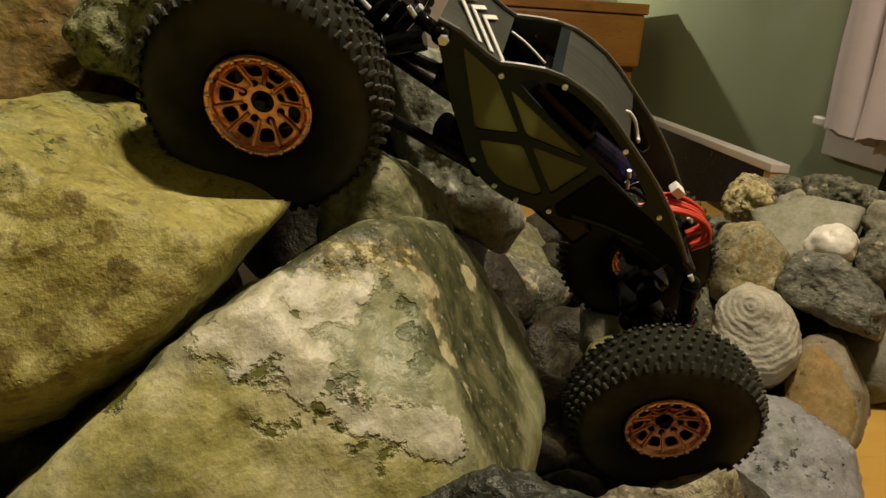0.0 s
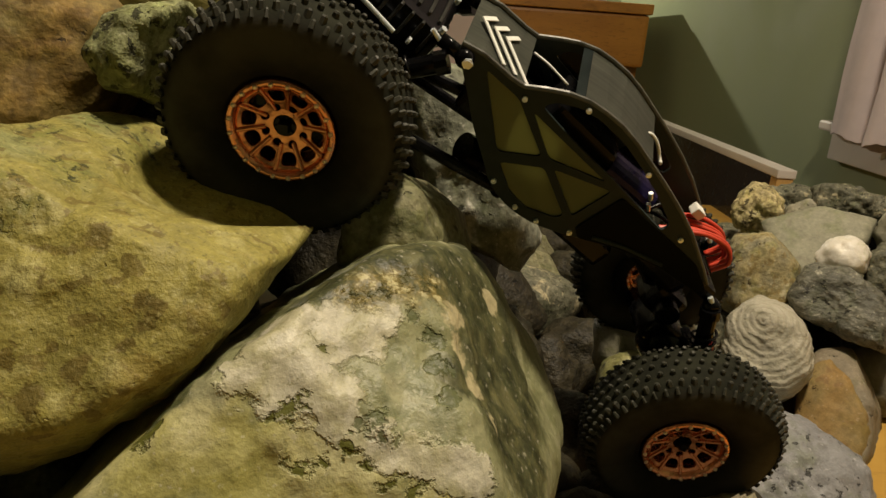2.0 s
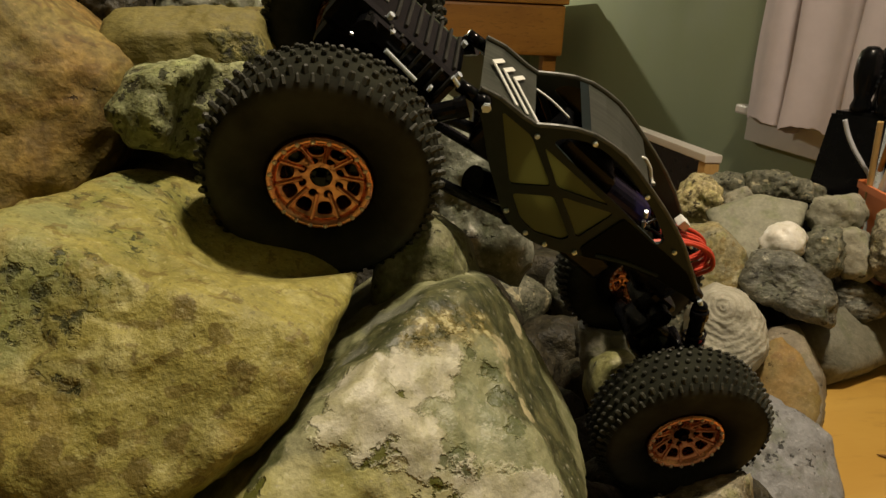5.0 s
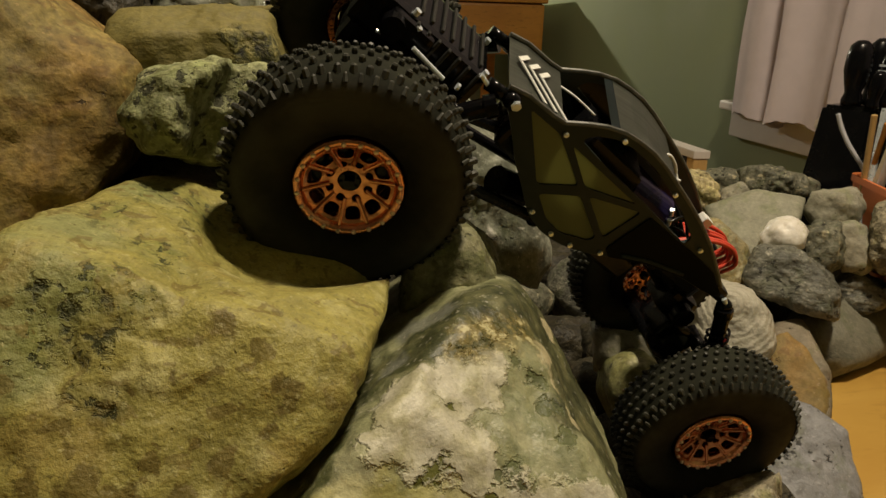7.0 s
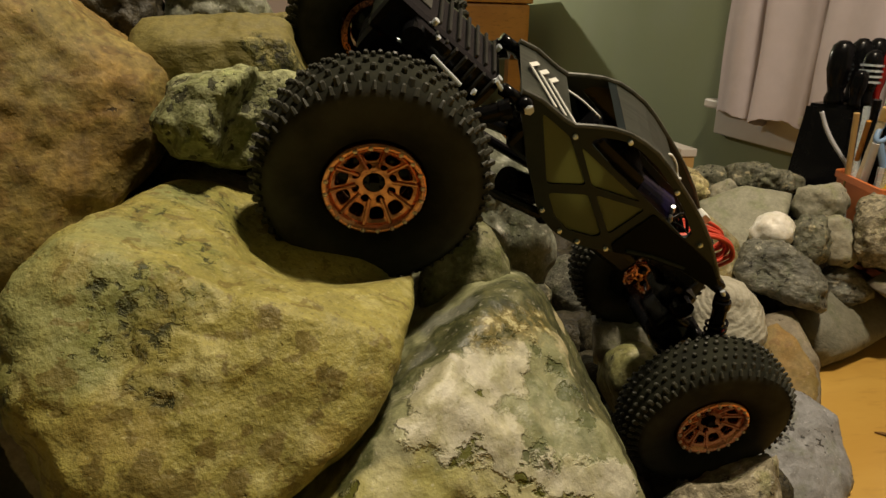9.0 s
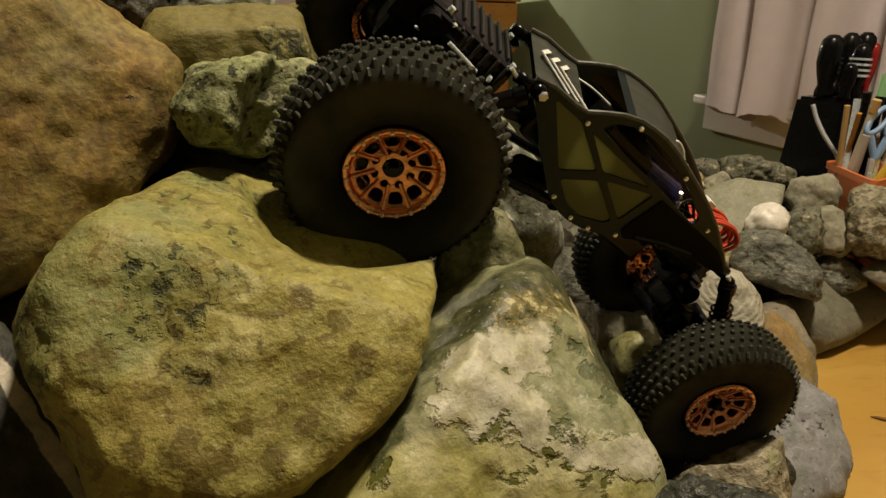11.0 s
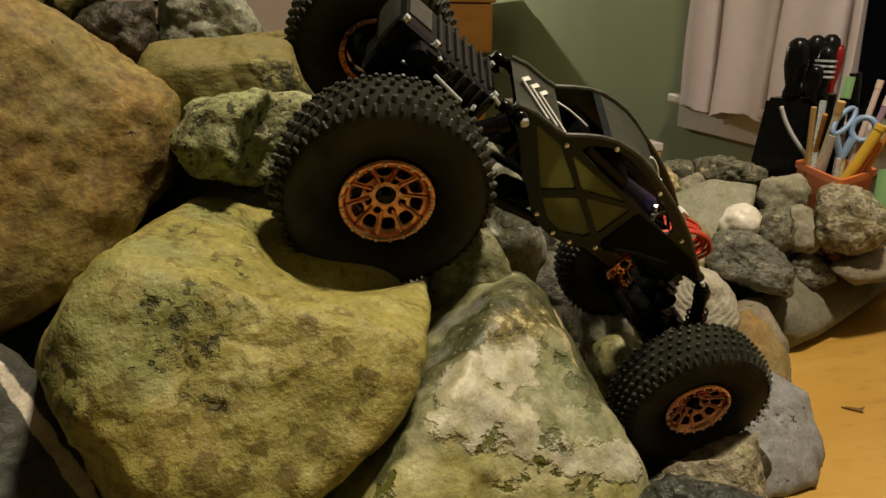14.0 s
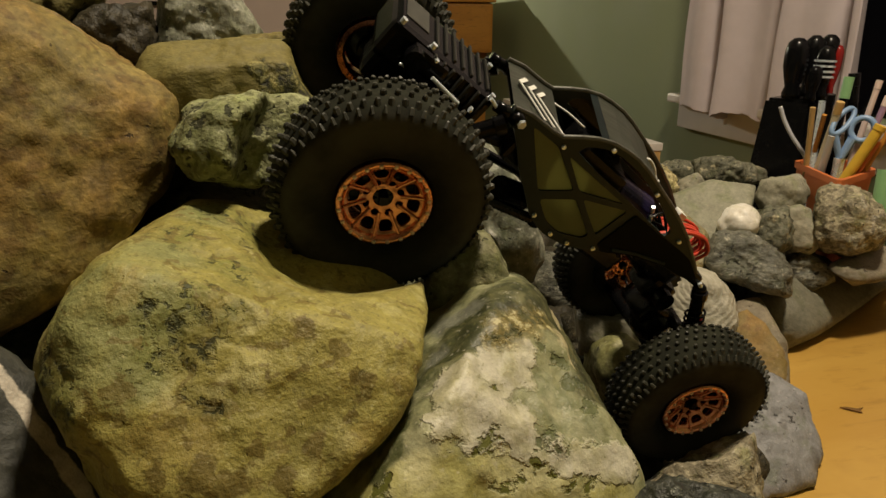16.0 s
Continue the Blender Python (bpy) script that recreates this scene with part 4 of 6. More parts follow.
stone("stone", (0.223, 0.287, 0.052), [
    (-126, 35, 20.0), (54, -35, 50.0), (120, 35, 21.4), (176, 52, 25.7), (107, 45, 23.8), (179, 61, 27.2),
    (-32, 14, 36.8), (-74, 34, 34.7), (-78, -39, 25.4), (-103, -2, 28.1), (-136, -51, 31.6), (-130, -8, 31.7),
    (156, -11, 33.1), (-169, 15, 32.6),
], MOTTLED, 16, 9.0, 0.0030, 5, "mottled brown and cream stone under the front tyre")
stone("boulder", (0.333, 0.402, 0.019), [
    (-119, 49, 35.0), (61, -30, 80.0), (139, 32, 55.4), (-179, 54, 53.5), (105, 58, 43.1), (-172, 74, 44.6),
    (28, 61, 46.0), (-73, 77, 41.7), (12, 55, 49.0), (-62, 72, 44.0), (-23, 19, 58.0), (-60, 45, 50.0),
    (-37, -3, 64.0), (-68, 29, 56.8), (-85, -48, 59.2), (-102, 0, 70.5), (164, -10, 55.3), (-167, 24, 60.1),
    (-28, 29, 64.0), (-37, 15, 69.0),
], GREY, 17, 12.0, 0.0030, 5, "grey bluish boulder with smooth streaked faces")
stone("stone", (0.375, 0.519, 0.060), [
    (-117, 20, 30.0), (63, -20, 50.0), (155, 2, 32.1), (-163, 15, 37.7), (140, 39, 38.5), (-162, 42, 41.3),
    (47, 73, 41.2), (-110, 63, 42.9), (-13, 41, 34.1), (-73, 43, 38.8), (-25, 13, 31.8), (-70, 23, 37.5),
    (-40, -23, 35.7), (-79, -2, 39.7), (-95, -64, 39.2), (-110, -22, 41.7), (-163, -57, 35.7), (-134, -20, 39.7),
    (166, -24, 32.7), (-155, -2, 38.0),
], SHELL, 18, 8.0, 0.0020, 5, "rounded pale stone with concentric wrinkled layers")
stone("stone", (0.345, 0.511, 0.023), [
    (-115, 24, 20.0), (65, -24, 30.0), (154, 8, 26.1), (-163, 22, 27.1), (124, 53, 25.5), (-155, 57, 26.8),
    (26, 62, 24.5), (-87, 64, 26.2), (-13, 30, 30.5), (-66, 39, 29.6), (-49, -39, 22.7), (-85, -8, 25.2),
    (-78, -58, 20.3), (-101, -18, 23.8), (179, -36, 34.0), (-145, -7, 31.6),
], GOLD, 19, 8.0, 0.0030, 4, "yellow and grey stone with rusty crust")
stone("stone", (0.401, 0.606, 0.092), [
    (-116, 15, 40.0), (64, -15, 60.0), (154, 14, 35.3), (-161, 20, 46.7), (119, 70, 41.3), (-135, 56, 50.2),
    (-12, 50, 33.0), (-78, 45, 45.4), (-25, 13, 33.0), (-70, 20, 45.4), (-41, -36, 39.2), (-82, -13, 49.0),
    (-121, -71, 40.4), (-117, -28, 49.7), (162, -16, 34.4), (-157, 0, 46.2),
], GOLD, 20, 9.0, 0.0030, 4, "yellow-tinged grey stone with flat faces")
stone("stone", (0.446, 0.730, 0.129), [
    (-115, 10, 30.0), (65, -10, 40.0), (151, 32, 23.5), (-157, 29, 31.7), (73, 82, 27.5), (-116, 54, 34.0),
    (-20, 35, 24.1), (-73, 32, 32.0), (-27, -1, 24.3), (-70, 6, 32.2), (-53, -65, 25.8), (-97, -31, 33.0),
    (173, -54, 25.8), (-140, -26, 33.0), (160, -17, 24.0), (-156, -5, 32.0),
], SPONGE, 21, 7.0, 0.0060, 5, "pitted pale yellow sponge-like stone on the heap")
stone("slab_stone", (0.465, 0.641, 0.122), [
    (-125, 49, 10.0), (55, -14, 30.0), (125, 60, 32.4), (-170, 68, 22.9), (39, 78, 32.8), (-119, 75, 22.6),
    (-39, -2, 38.1), (-71, 30, 32.2), (-46, -31, 29.6), (-80, 12, 31.6), (-176, -65, 41.2), (-145, -8, 49.1),
    (155, -27, 41.3), (-173, 14, 39.5),
], FLATPALE, 22, 14.0, 0.0010, 4, "smooth flat greenish-grey slab", chips=2)
stone("pebble", (0.459, 0.588, 0.123), [
    (-127, 14, 20.0), (53, -14, 30.0), (137, 24, 16.8), (-173, 28, 20.6), (116, 62, 17.3), (-156, 53, 20.9),
    (-22, 50, 18.9), (-89, 45, 21.7), (-38, 2, 19.8), (-82, 12, 22.3), (-73, -64, 15.5), (-111, -27, 19.9),
    (-140, -74, 15.6), (-130, -30, 19.9), (152, -26, 19.5), (-166, -8, 22.1),
], WHITE, 23, 6.0, 0.0020, 4, "small rounded white quartz pebble lying among stones")
stone("slate_stone", (0.444, 0.543, 0.093), [
    (-129, 32, 20.0), (51, -18, 50.0), (137, 23, 42.4), (-178, 38, 36.1), (61, 75, 31.2), (-133, 69, 28.0),
    (-14, 57, 25.3), (-90, 60, 25.2), (-31, 29, 30.1), (-79, 42, 28.9), (-42, -2, 38.6), (-81, 20, 35.8),
    (-154, -69, 21.6), (-136, -19, 29.3), (-152, -69, 21.8), (-135, -19, 29.5), (156, -31, 37.5), (-167, 1, 37.5),
], SLATE, 24, 11.0, 0.0040, 5, "dark grey layered slate stone")
stone("stone", (0.536, 0.623, 0.140), [
    (-130, 12, 20.0), (50, -12, 40.0), (137, 22, 23.7), (-175, 24, 25.9), (105, 72, 19.0), (-148, 54, 23.2),
    (-37, 24, 25.0), (-85, 25, 26.7), (-47, -24, 23.1), (-90, -8, 25.5), (-103, -75, 17.3), (-125, -32, 22.2),
    (155, -45, 24.2), (-161, -20, 26.2),
], PALEGREY, 25, 8.0, 0.0030, 4, "blocky pale grey stone in the heap")
stone("stone", (0.503, 0.589, 0.112), [
    (-130, 15, 20.0), (50, -15, 40.0), (133, 31, 20.9), (-175, 32, 25.1), (35, 77, 24.7), (-125, 59, 27.4),
    (-37, 14, 17.5), (-84, 21, 23.1), (-54, -38, 23.7), (-96, -15, 26.8), (162, -52, 19.7), (-155, -22, 24.4),
    (147, -20, 16.4), (-171, -3, 22.4),
], DARKGREY, 26, 8.0, 0.0040, 4, "small dark grey rough stone")
stone("stone", (0.543, 0.594, 0.108), [
    (-132, 14, 20.0), (48, -14, 40.0), (127, 43, 27.5), (-173, 40, 29.1), (-19, 60, 21.4), (-101, 51, 25.4),
    (-37, 23, 14.2), (-86, 27, 21.1), (-53, -33, 24.6), (-96, -12, 27.3), (-136, -74, 26.0), (-133, -30, 28.2),
    (145, -22, 15.9), (-172, -5, 22.1),
], PALEGREY, 27, 9.0, 0.0020, 4, "upright pale green-grey stone")
stone("stone", (0.575, 0.569, 0.121), [
    (-135, 13, 35.0), (45, -13, 50.0), (137, 3, 32.7), (-180, 11, 40.4), (121, 55, 42.4), (-168, 47, 45.9),
    (-9, 72, 33.8), (-117, 55, 41.0), (-39, 31, 34.7), (-91, 31, 41.5), (-50, -12, 36.7), (-92, 1, 42.7),
    (-80, -64, 34.9), (-118, -27, 41.6), (-156, -73, 34.5), (-140, -30, 41.4), (145, -26, 33.9), (-173, -8, 41.1),
], MOTTLED, 28, 7.0, 0.0050, 5, "rounded stone speckled brown and cream")
stone("stone", (0.553, 0.582, 0.063), [
    (-133, 17, 20.0), (47, -17, 40.0), (114, 55, 23.8), (-169, 51, 25.9), (-10, 62, 18.9), (-104, 56, 23.2),
    (-40, 15, 22.1), (-86, 23, 25.0), (-65, -47, 19.6), (-105, -17, 23.5), (-137, -71, 20.9), (-134, -27, 24.3),
    (145, -19, 22.0), (-174, -1, 24.9),
], SLATE, 29, 8.0, 0.0040, 4, "small rough grey stone")
stone("slab_stone", (0.614, 0.601, 0.026), [
    (-135, 19, 280.0), (45, -19, 200.0), (98, 63, 25.7), (108, 57, 30.8), (77, 72, 49.0), (-46, 10, 66.4),
    (-62, -36, 25.9), (-61, -36, 26.5), (-63, -38, 27.1), (-152, -66, 77.7), (157, -36, 87.8), (-65, 48, 17.4),
    (115, -48, 46.1),
], FLATGREY, 30, 13.0, 0.0020, 4, "broad grey slab lying at the edge of the heap", chips=2)
stone("slab_stone", (0.625, 0.559, 0.076), [
    (-138, 16, 90.0), (42, -16, 60.0), (116, 48, 23.3), (86, 70, 16.3), (-48, 10, 49.1), (-79, -59, 17.4),
    (163, -57, 38.5), (-77, 62, 8.2), (117, -77, 45.6),
], MUDGREY, 31, 13.0, 0.0020, 4, "flat brownish-grey slab by the table edge", chips=2)
stone("stone", (0.560, 0.759, 0.138), [
    (-126, 11, 25.0), (54, -11, 40.0), (144, 13, 40.8), (-171, 16, 38.7), (110, 74, 21.4), (-142, 53, 27.6),
    (9, 77, 16.4), (-115, 54, 24.7), (-5, 72, 17.5), (-108, 53, 25.3), (-35, 18, 45.0), (-82, 20, 41.1),
    (-104, -78, 15.9), (-122, -34, 24.4), (-118, -78, 15.4), (-125, -34, 24.1), (165, -58, 29.1),
    (-149, -27, 32.0),
], DARKGREY, 32, 7.0, 0.0060, 5, "craggy dark green-grey stone")
stone("stone", (0.514, 0.800, 0.126), [
    (-122, 11, 20.0), (58, -11, 40.0), (145, 25, 31.6), (-166, 26, 30.5), (115, 72, 19.5), (-140, 53, 23.5),
    (12, 76, 22.7), (-110, 54, 25.4), (-33, 6, 33.1), (-77, 12, 31.4), (-63, -66, 23.4), (-106, -30, 25.8),
    (-178, -68, 26.0), (-137, -31, 27.3),
], DARKGREY, 33, 8.0, 0.0040, 4, "low grey stone near the window wall")
stone("stone", (0.492, 0.729, 0.126), [
    (-123, 12, 20.0), (57, -12, 30.0), (145, 14, 15.3), (-169, 18, 21.1), (123, 64, 13.4), (-150, 51, 19.9),
    (-19, 53, 16.9), (-88, 45, 22.0), (-35, -4, 15.2), (-79, 5, 21.0), (-60, -63, 13.3), (-104, -28, 19.9),
    (175, -64, 17.0), (-142, -29, 22.0),
], PALEGREY, 34, 8.0, 0.0030, 4, "small pale chipped stone")
stone("stone", (0.424, 0.497, 0.019), [
    (-123, 41, 25.0), (57, -24, 50.0), (151, -3, 23.3), (-173, 25, 31.5), (133, 38, 38.4), (-177, 53, 37.3),
    (-2, 54, 32.5), (-74, 65, 33.1), (-18, 34, 25.1), (-67, 51, 29.9), (-33, 6, 27.9), (-70, 31, 33.6),
    (-152, -59, 44.7), (-134, -9, 52.0), (159, -20, 25.2), (-167, 14, 34.4),
], RUST, 35, 10.0, 0.0020, 4, "orange-brown rusty stone near the table")
stone("stone", (0.433, 0.499, 0.011), [
    (-130, 42, 30.0), (50, -25, 50.0), (143, -1, 27.2), (178, 27, 38.0), (104, 59, 58.7), (-174, 68, 51.3),
    (-25, 34, 30.6), (-74, 52, 36.9), (-37, 11, 25.8), (-76, 35, 35.9), (-46, -7, 31.9), (-81, 23, 41.7),
    (-85, -51, 52.3), (-110, -5, 61.6), (146, -8, 27.0), (-179, 22, 38.6),
], MUDGREY, 36, 12.0, 0.0020, 4, "dull brown stone leaning over the table")
stone("pebble", (0.238, 0.404, 0.077), [
    (-105, 26, 25.0), (75, -26, 40.0), (165, 6, 23.3), (-153, 22, 27.4), (126, 57, 27.0), (-142, 61, 29.3),
    (23, 55, 21.7), (-66, 60, 26.4), (-3, 29, 19.7), (-55, 39, 25.4), (-24, -11, 26.7), (-62, 10, 29.1),
    (-83, -59, 28.1), (-97, -17, 29.9), (180, -22, 22.8), (-143, 2, 27.1),
], GREYGREEN, 37, 6.0, 0.0015, 4, "rounded olive-grey pebble in the shade of the car")
stone("stone", (0.249, 0.436, 0.096), [
    (-118, 24, 20.0), (62, -24, 60.0), (113, 58, 28.3), (-154, 60, 29.3), (44, 68, 25.7), (-107, 67, 27.8),
    (-20, 25, 30.7), (-70, 35, 30.6), (-57, -41, 30.0), (-91, -10, 30.3), (-138, -61, 29.7), (-125, -19, 30.1),
    (160, -10, 32.0), (-161, 9, 31.4),
], PALEGREY, 38, 10.0, 0.0030, 4, "pale olive-grey stone under the car's nose")


# filler stones deeper in the heap, seen in the gaps, many painted near black for shade
seen = np.array(HEAP)
fill = random.Random(21)
EDGE = [(0.330, 0.30), (0.385, 0.40), (0.480, 0.545), (0.700, 0.655), (0.700, 0.84)]


def edge_at(y):
    for (x0, y0), (x1, y1) in zip(EDGE, EDGE[1:]):
        if y0 <= y <= y1:
            return x0 + (x1 - x0) * (y - y0) / (y1 - y0)
    return 0.30 if y < 0.30 else 0.55


def dark_stone(x, y, z, r, mat=None):
    cuts = [(fill.uniform(0, 360), fill.uniform(-80, 80), 1000 * r * fill.uniform(0.75, 1.15)) for _ in range(16)] + [(k * 60, e, 1000 * r * 1.1) for k in range(6) for e in (-35, 35)]
    ob = stone("stone", (x, y, z), cuts, mat or fill.choice((DARKGREY, MOSSGREY, DARK_OR_SHADE, SLATE)), fill.randint(50, 900), 9, 0.003, 4, "filler stone deep in the heap, near black where shade is painted in")


for y10 in range(13, 86, 7):
    for x10 in range(-36, 66, 8):
        x, y = x10 / 100 + fill.uniform(-0.015, 0.015), y10 / 100 + fill.uniform(-0.015, 0.015)
        if x + 0.03 > edge_at(y) or (x > 0.17 and y < 0.57):
            continue
        w = 1.0 / ((seen[:, 0] - x) ** 2 + (seen[:, 1] - y) ** 2 + 0.0006) ** 1.5
        top = float((w * (seen[:, 2] - 0.4 * seen[:, 3])).sum() / w.sum()) - (0.085 if 0.12 < x < 0.36 and y > 0.27 else 0.052)
        r = fill.uniform(0.040, 0.052)
        # near black beneath the car, painting its shade onto the fillers
        dark_stone(x, y, max(top - r * 0.6 - (0.028 if x < 0.12 and y < 0.36 else 0.0), r * 0.8), r, DARK_OR_SHADE if 0.06 < x < 0.30 and y < 0.60 else None)

# filler stones under the car, near black in place of shade
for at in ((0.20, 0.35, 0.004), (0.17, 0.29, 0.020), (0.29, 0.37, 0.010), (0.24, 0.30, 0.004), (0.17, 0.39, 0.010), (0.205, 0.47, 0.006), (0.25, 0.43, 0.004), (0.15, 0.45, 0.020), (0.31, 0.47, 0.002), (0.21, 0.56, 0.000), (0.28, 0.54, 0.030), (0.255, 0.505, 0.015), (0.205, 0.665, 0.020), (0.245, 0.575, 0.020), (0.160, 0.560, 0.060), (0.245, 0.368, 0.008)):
    dark_stone(*at, 0.036, DARK_OR_SHADE)
for at in ((0.62, 0.66, 0.02), (-0.06, 0.43, 0.235), (-0.06, 0.385, 0.165), (-0.03, 0.46, 0.245), (-0.12, 0.47, 0.245), (-0.18, 0.47, 0.27), (0.10, 0.48, 0.205), (0.06, 0.46, 0.22)):
    dark_stone(*at, 0.036)

# ---- model crawler car ----
CAR_F, CAR_S = Vector((0.7769, 0.1686, -0.6067)).normalized(), Vector((0.0583, 0.9401, 0.3360))
CAR_S = (CAR_S - CAR_F * CAR_S.dot(CAR_F)).normalized()
CAR_U = CAR_F.cross(CAR_S)
car = tagged(new("model_crawler_car"), "olive and black remote-controlled rock crawler car nosing down the stones", "model car")
car.matrix_world = Matrix(((CAR_F.x, CAR_S.x, CAR_U.x, 0.0484), (CAR_F.y, CAR_S.y, CAR_U.y, 0.2635), (CAR_F.z, CAR_S.z, CAR_U.z, 0.2474), (0, 0, 0, 1))) @ Matrix.Scale(CAR_SIZE, 4)

TYRE_W = 0.044     # width of the rim seat


def tyre_mesh():
    """A low-pressure tyre whose sidewall bulges past the rim."""
    h, out = 0.0165, -0.0062
    side = [(0.0222, -0.0120), (0.0228, -0.0170), (0.0244, -0.0198), (0.0262, -0.0202), (0.0275, -0.0214), (0.0330, -0.0232), (0.0400, -0.0238), (0.0455, -0.0226), (0.0490, -0.0200), (0.0508, -0.0165)]
    prof = side + [(0.0518, out - h * 0.3), (0.0520, out), (0.0518, out + h * 0.3)] + [(r, 2 * out - y) for r, y in reversed(side)]
    bm = lathe(bmesh.new(), prof, 96)
    for f in bm.faces:
        f.smooth = True
    return mesh_of("tyre", bm, RUBBER)


def stud_mesh():
    """The blunt rubber studs of the tread, in five staggered rows and a shoulder row on each side."""
    h, out = 0.0165, -0.0062
    bm = bmesh.new()
    rnd = random.Random(5)
    rows = [(-0.92, 0.0484, 36), (-0.70, 0.0503, 20), (-0.36, 0.0516, 6), (0.0, 0.0519, 0), (0.36, 0.0516, -6), (0.70, 0.0503, -20), (0.92, 0.0484, -36)]
    for i, (at, r, lean) in enumerate(rows):
        for k in range(54):
            a = 2 * math.pi * (k + 0.5 * (i % 2)) / 54
            m = Matrix.Rotation(-a, 4, "Y") @ Matrix.Translation((r, out + at * h, 0)) @ Matrix.Rotation(radians(lean), 4, "Z") @ Matrix.Rotation(rnd.uniform(-0.3, 0.3), 4, "X")
            size = rnd.uniform(0.85, 1.1) * (0.68 if i in (0, 6) else 1.0)
            loops = []
            for up, w in ((-0.0015, 0.00150), (0.0015, 0.00125), (0.0022, 0.00075)):
                loops.append([bm.verts.new(m @ Vector((up, size * w * math.cos(q), size * 1.1 * w * math.sin(q)))) for q in (math.pi / 3 * g for g in range(6))])
            bm.faces.new(loops[-1])
            for lo, hi in zip(loops, loops[1:]):
                for g in range(6):
                    bm.faces.new((lo[g], lo[(g + 1) % 6], hi[(g + 1) % 6], hi[g]))
    bmesh.ops.recalc_face_normals(bm, faces=bm.faces[:])
    return mesh_of("tread_studs", bm, STUD)


def rim_mesh():
    """A shallow dished rim: bolted outer lip, a pressed face with ten windows and a ring of holes round the hub."""
    h = TYRE_W / 2
    bm = lathe(bmesh.new(), [(0.0226, -h * 0.55), (0.0232, -h * 0.82), (0.0230, -h * 0.90), (0.0223, -h * 0.955), (0.0212, -h * 0.97), (0.0203, -h * 0.955), (0.0194, -h * 0.88), (0.0184, -h * 0.80), (0.0176, -h * 0.66), (0.0168, -h * 0.30), (0.0166, h * 0.05), (0.0182, h * 0.28), (0.0215, h * 0.32), (0.0218, h * 0.20)], 64)

    def ring(r, rx, rz, count, turn, power, n=16):
        out = []
        for k in range(count):
            a = 2 * math.pi * (k + turn) / count
            loop = []
            for q in range(n):
                u, w = math.cos(2 * math.pi * q / n), math.sin(2 * math.pi * q / n)
                u, w = math.copysign(abs(u) ** power, u) * rx, math.copysign(abs(w) ** power, w) * rz
                w *= (r + u) / r
                loop.append(((r + u) * math.cos(a) - w * math.sin(a), (r + u) * math.sin(a) + w * math.cos(a)))
            out.append(loop)
        return out

    face = bmesh.new()
    circle = [(0.0188 * math.cos(2 * math.pi * q / 80), 0.0188 * math.sin(2 * math.pi * q / 80)) for q in range(80)]
    plate(face, circle, 0, 0.0026, ring(0.0143, 0.0027, 0.0031, 10, 0.0, 0.6) + ring(0.0085, 0.0015, 0.0017, 8, 0.5, 0.9, 12) + [[(0.0046 * math.cos(2 * math.pi * q / 24), 0.0046 * math.sin(2 * math.pi * q / 24)) for q in range(24)]])
    for v in face.verts:
        r = math.hypot(v.co.x, v.co.z)
        v.co.y += -h * (0.64 + 0.20 * max(0.0, min(1.0, (r - 0.006) / 0.0126)) ** 1.3)
    sharp = [e for e in face.edges if len(e.link_faces) == 2 and e.calc_face_angle(0.0) > 1.0]
    bmesh.ops.bevel(face, geom=sharp, offset=0.00045, segments=2, affect="EDGES", profile=0.5)
    pressed = bpy.data.meshes.new("face")
    face.to_mesh(pressed)
    face.free()
    bm.from_mesh(pressed)
    bpy.data.meshes.remove(pressed)
    # raised ribs between the windows
    for k in range(10):
        a = 2 * math.pi * (k + 0.5) / 10
        rings = []
        for i in range(6):
            r = 0.0080 + 0.0108 * i / 5
            y = -h * (0.66 + 0.20 * ((r - 0.006) / 0.0126) ** 1.3)
            rings.append([bm.verts.new((r * math.cos(a) - 0.0009 * math.cos(g) * math.sin(a), y + 0.0008 * math.sin(g), r * math.sin(a) + 0.0009 * math.cos(g) * math.cos(a))) for g in (2 * math.pi * q / 8 for q in range(8))])
        for p, q in zip(rings, rings[1:]):
            for g in range(8):
                bm.faces.new((p[g], p[(g + 1) % 8], q[(g + 1) % 8], q[g]))
    bmesh.ops.recalc_face_normals(bm, faces=bm.faces[:])
    for f in bm.faces:
        f.smooth = len(f.verts) == 4 and f.calc_area() < 4e-6
    return mesh_of("rim", bm, COPPER)


def ring_mesh():
    h = TYRE_W / 2
    bm = bmesh.new()
    for k in range(20):
        a = 2 * math.pi * k / 20
        p = Vector((0.0209 * math.cos(a), 0, 0.0209 * math.sin(a)))
        bmesh.ops.create_uvsphere(bm, u_segments=8, v_segments=6, radius=0.0011, matrix=Matrix.Translation(p + Vector((0, -h * 0.965, 0))))
    for f in bm.faces:
        f.smooth = True
    return mesh_of("rim_bolts", bm, BOLT)


def backing_mesh():
    h = TYRE_W / 2
    # black disc added behind the rim windows to paint the shade inside
    bm = lathe(bmesh.new(), [(0.0005, -h * 0.34), (0.0160, -h * 0.34), (0.0160, -h * 0.20), (0.0095, -h * 0.1), (0.0095, h * 0.25), (0.0060, h * 0.36), (0.0005, h * 0.36)], 32)
    return mesh_of("brake_drum", bm, GLOSS)


def nut_mesh():
    h = TYRE_W / 2
    bm = rod(bmesh.new(), (0, -h * 0.30, 0), (0, -h * 0.62, 0), 0.0044, 24)
    rod(bm, (0, -h * 0.60, 0), (0, -h * 0.80, 0), 0.0030, 4)
    for k in range(6):
        a = 2 * math.pi * k / 6
        rod(bm, (0.0037 * math.cos(a), -h * 0.60, 0.0037 * math.sin(a)), (0.0037 * math.cos(a), -h * 0.66, 0.0037 * math.sin(a)), 0.0008, 6)
    return mesh_of("hub_nut", bm, GLOSS)


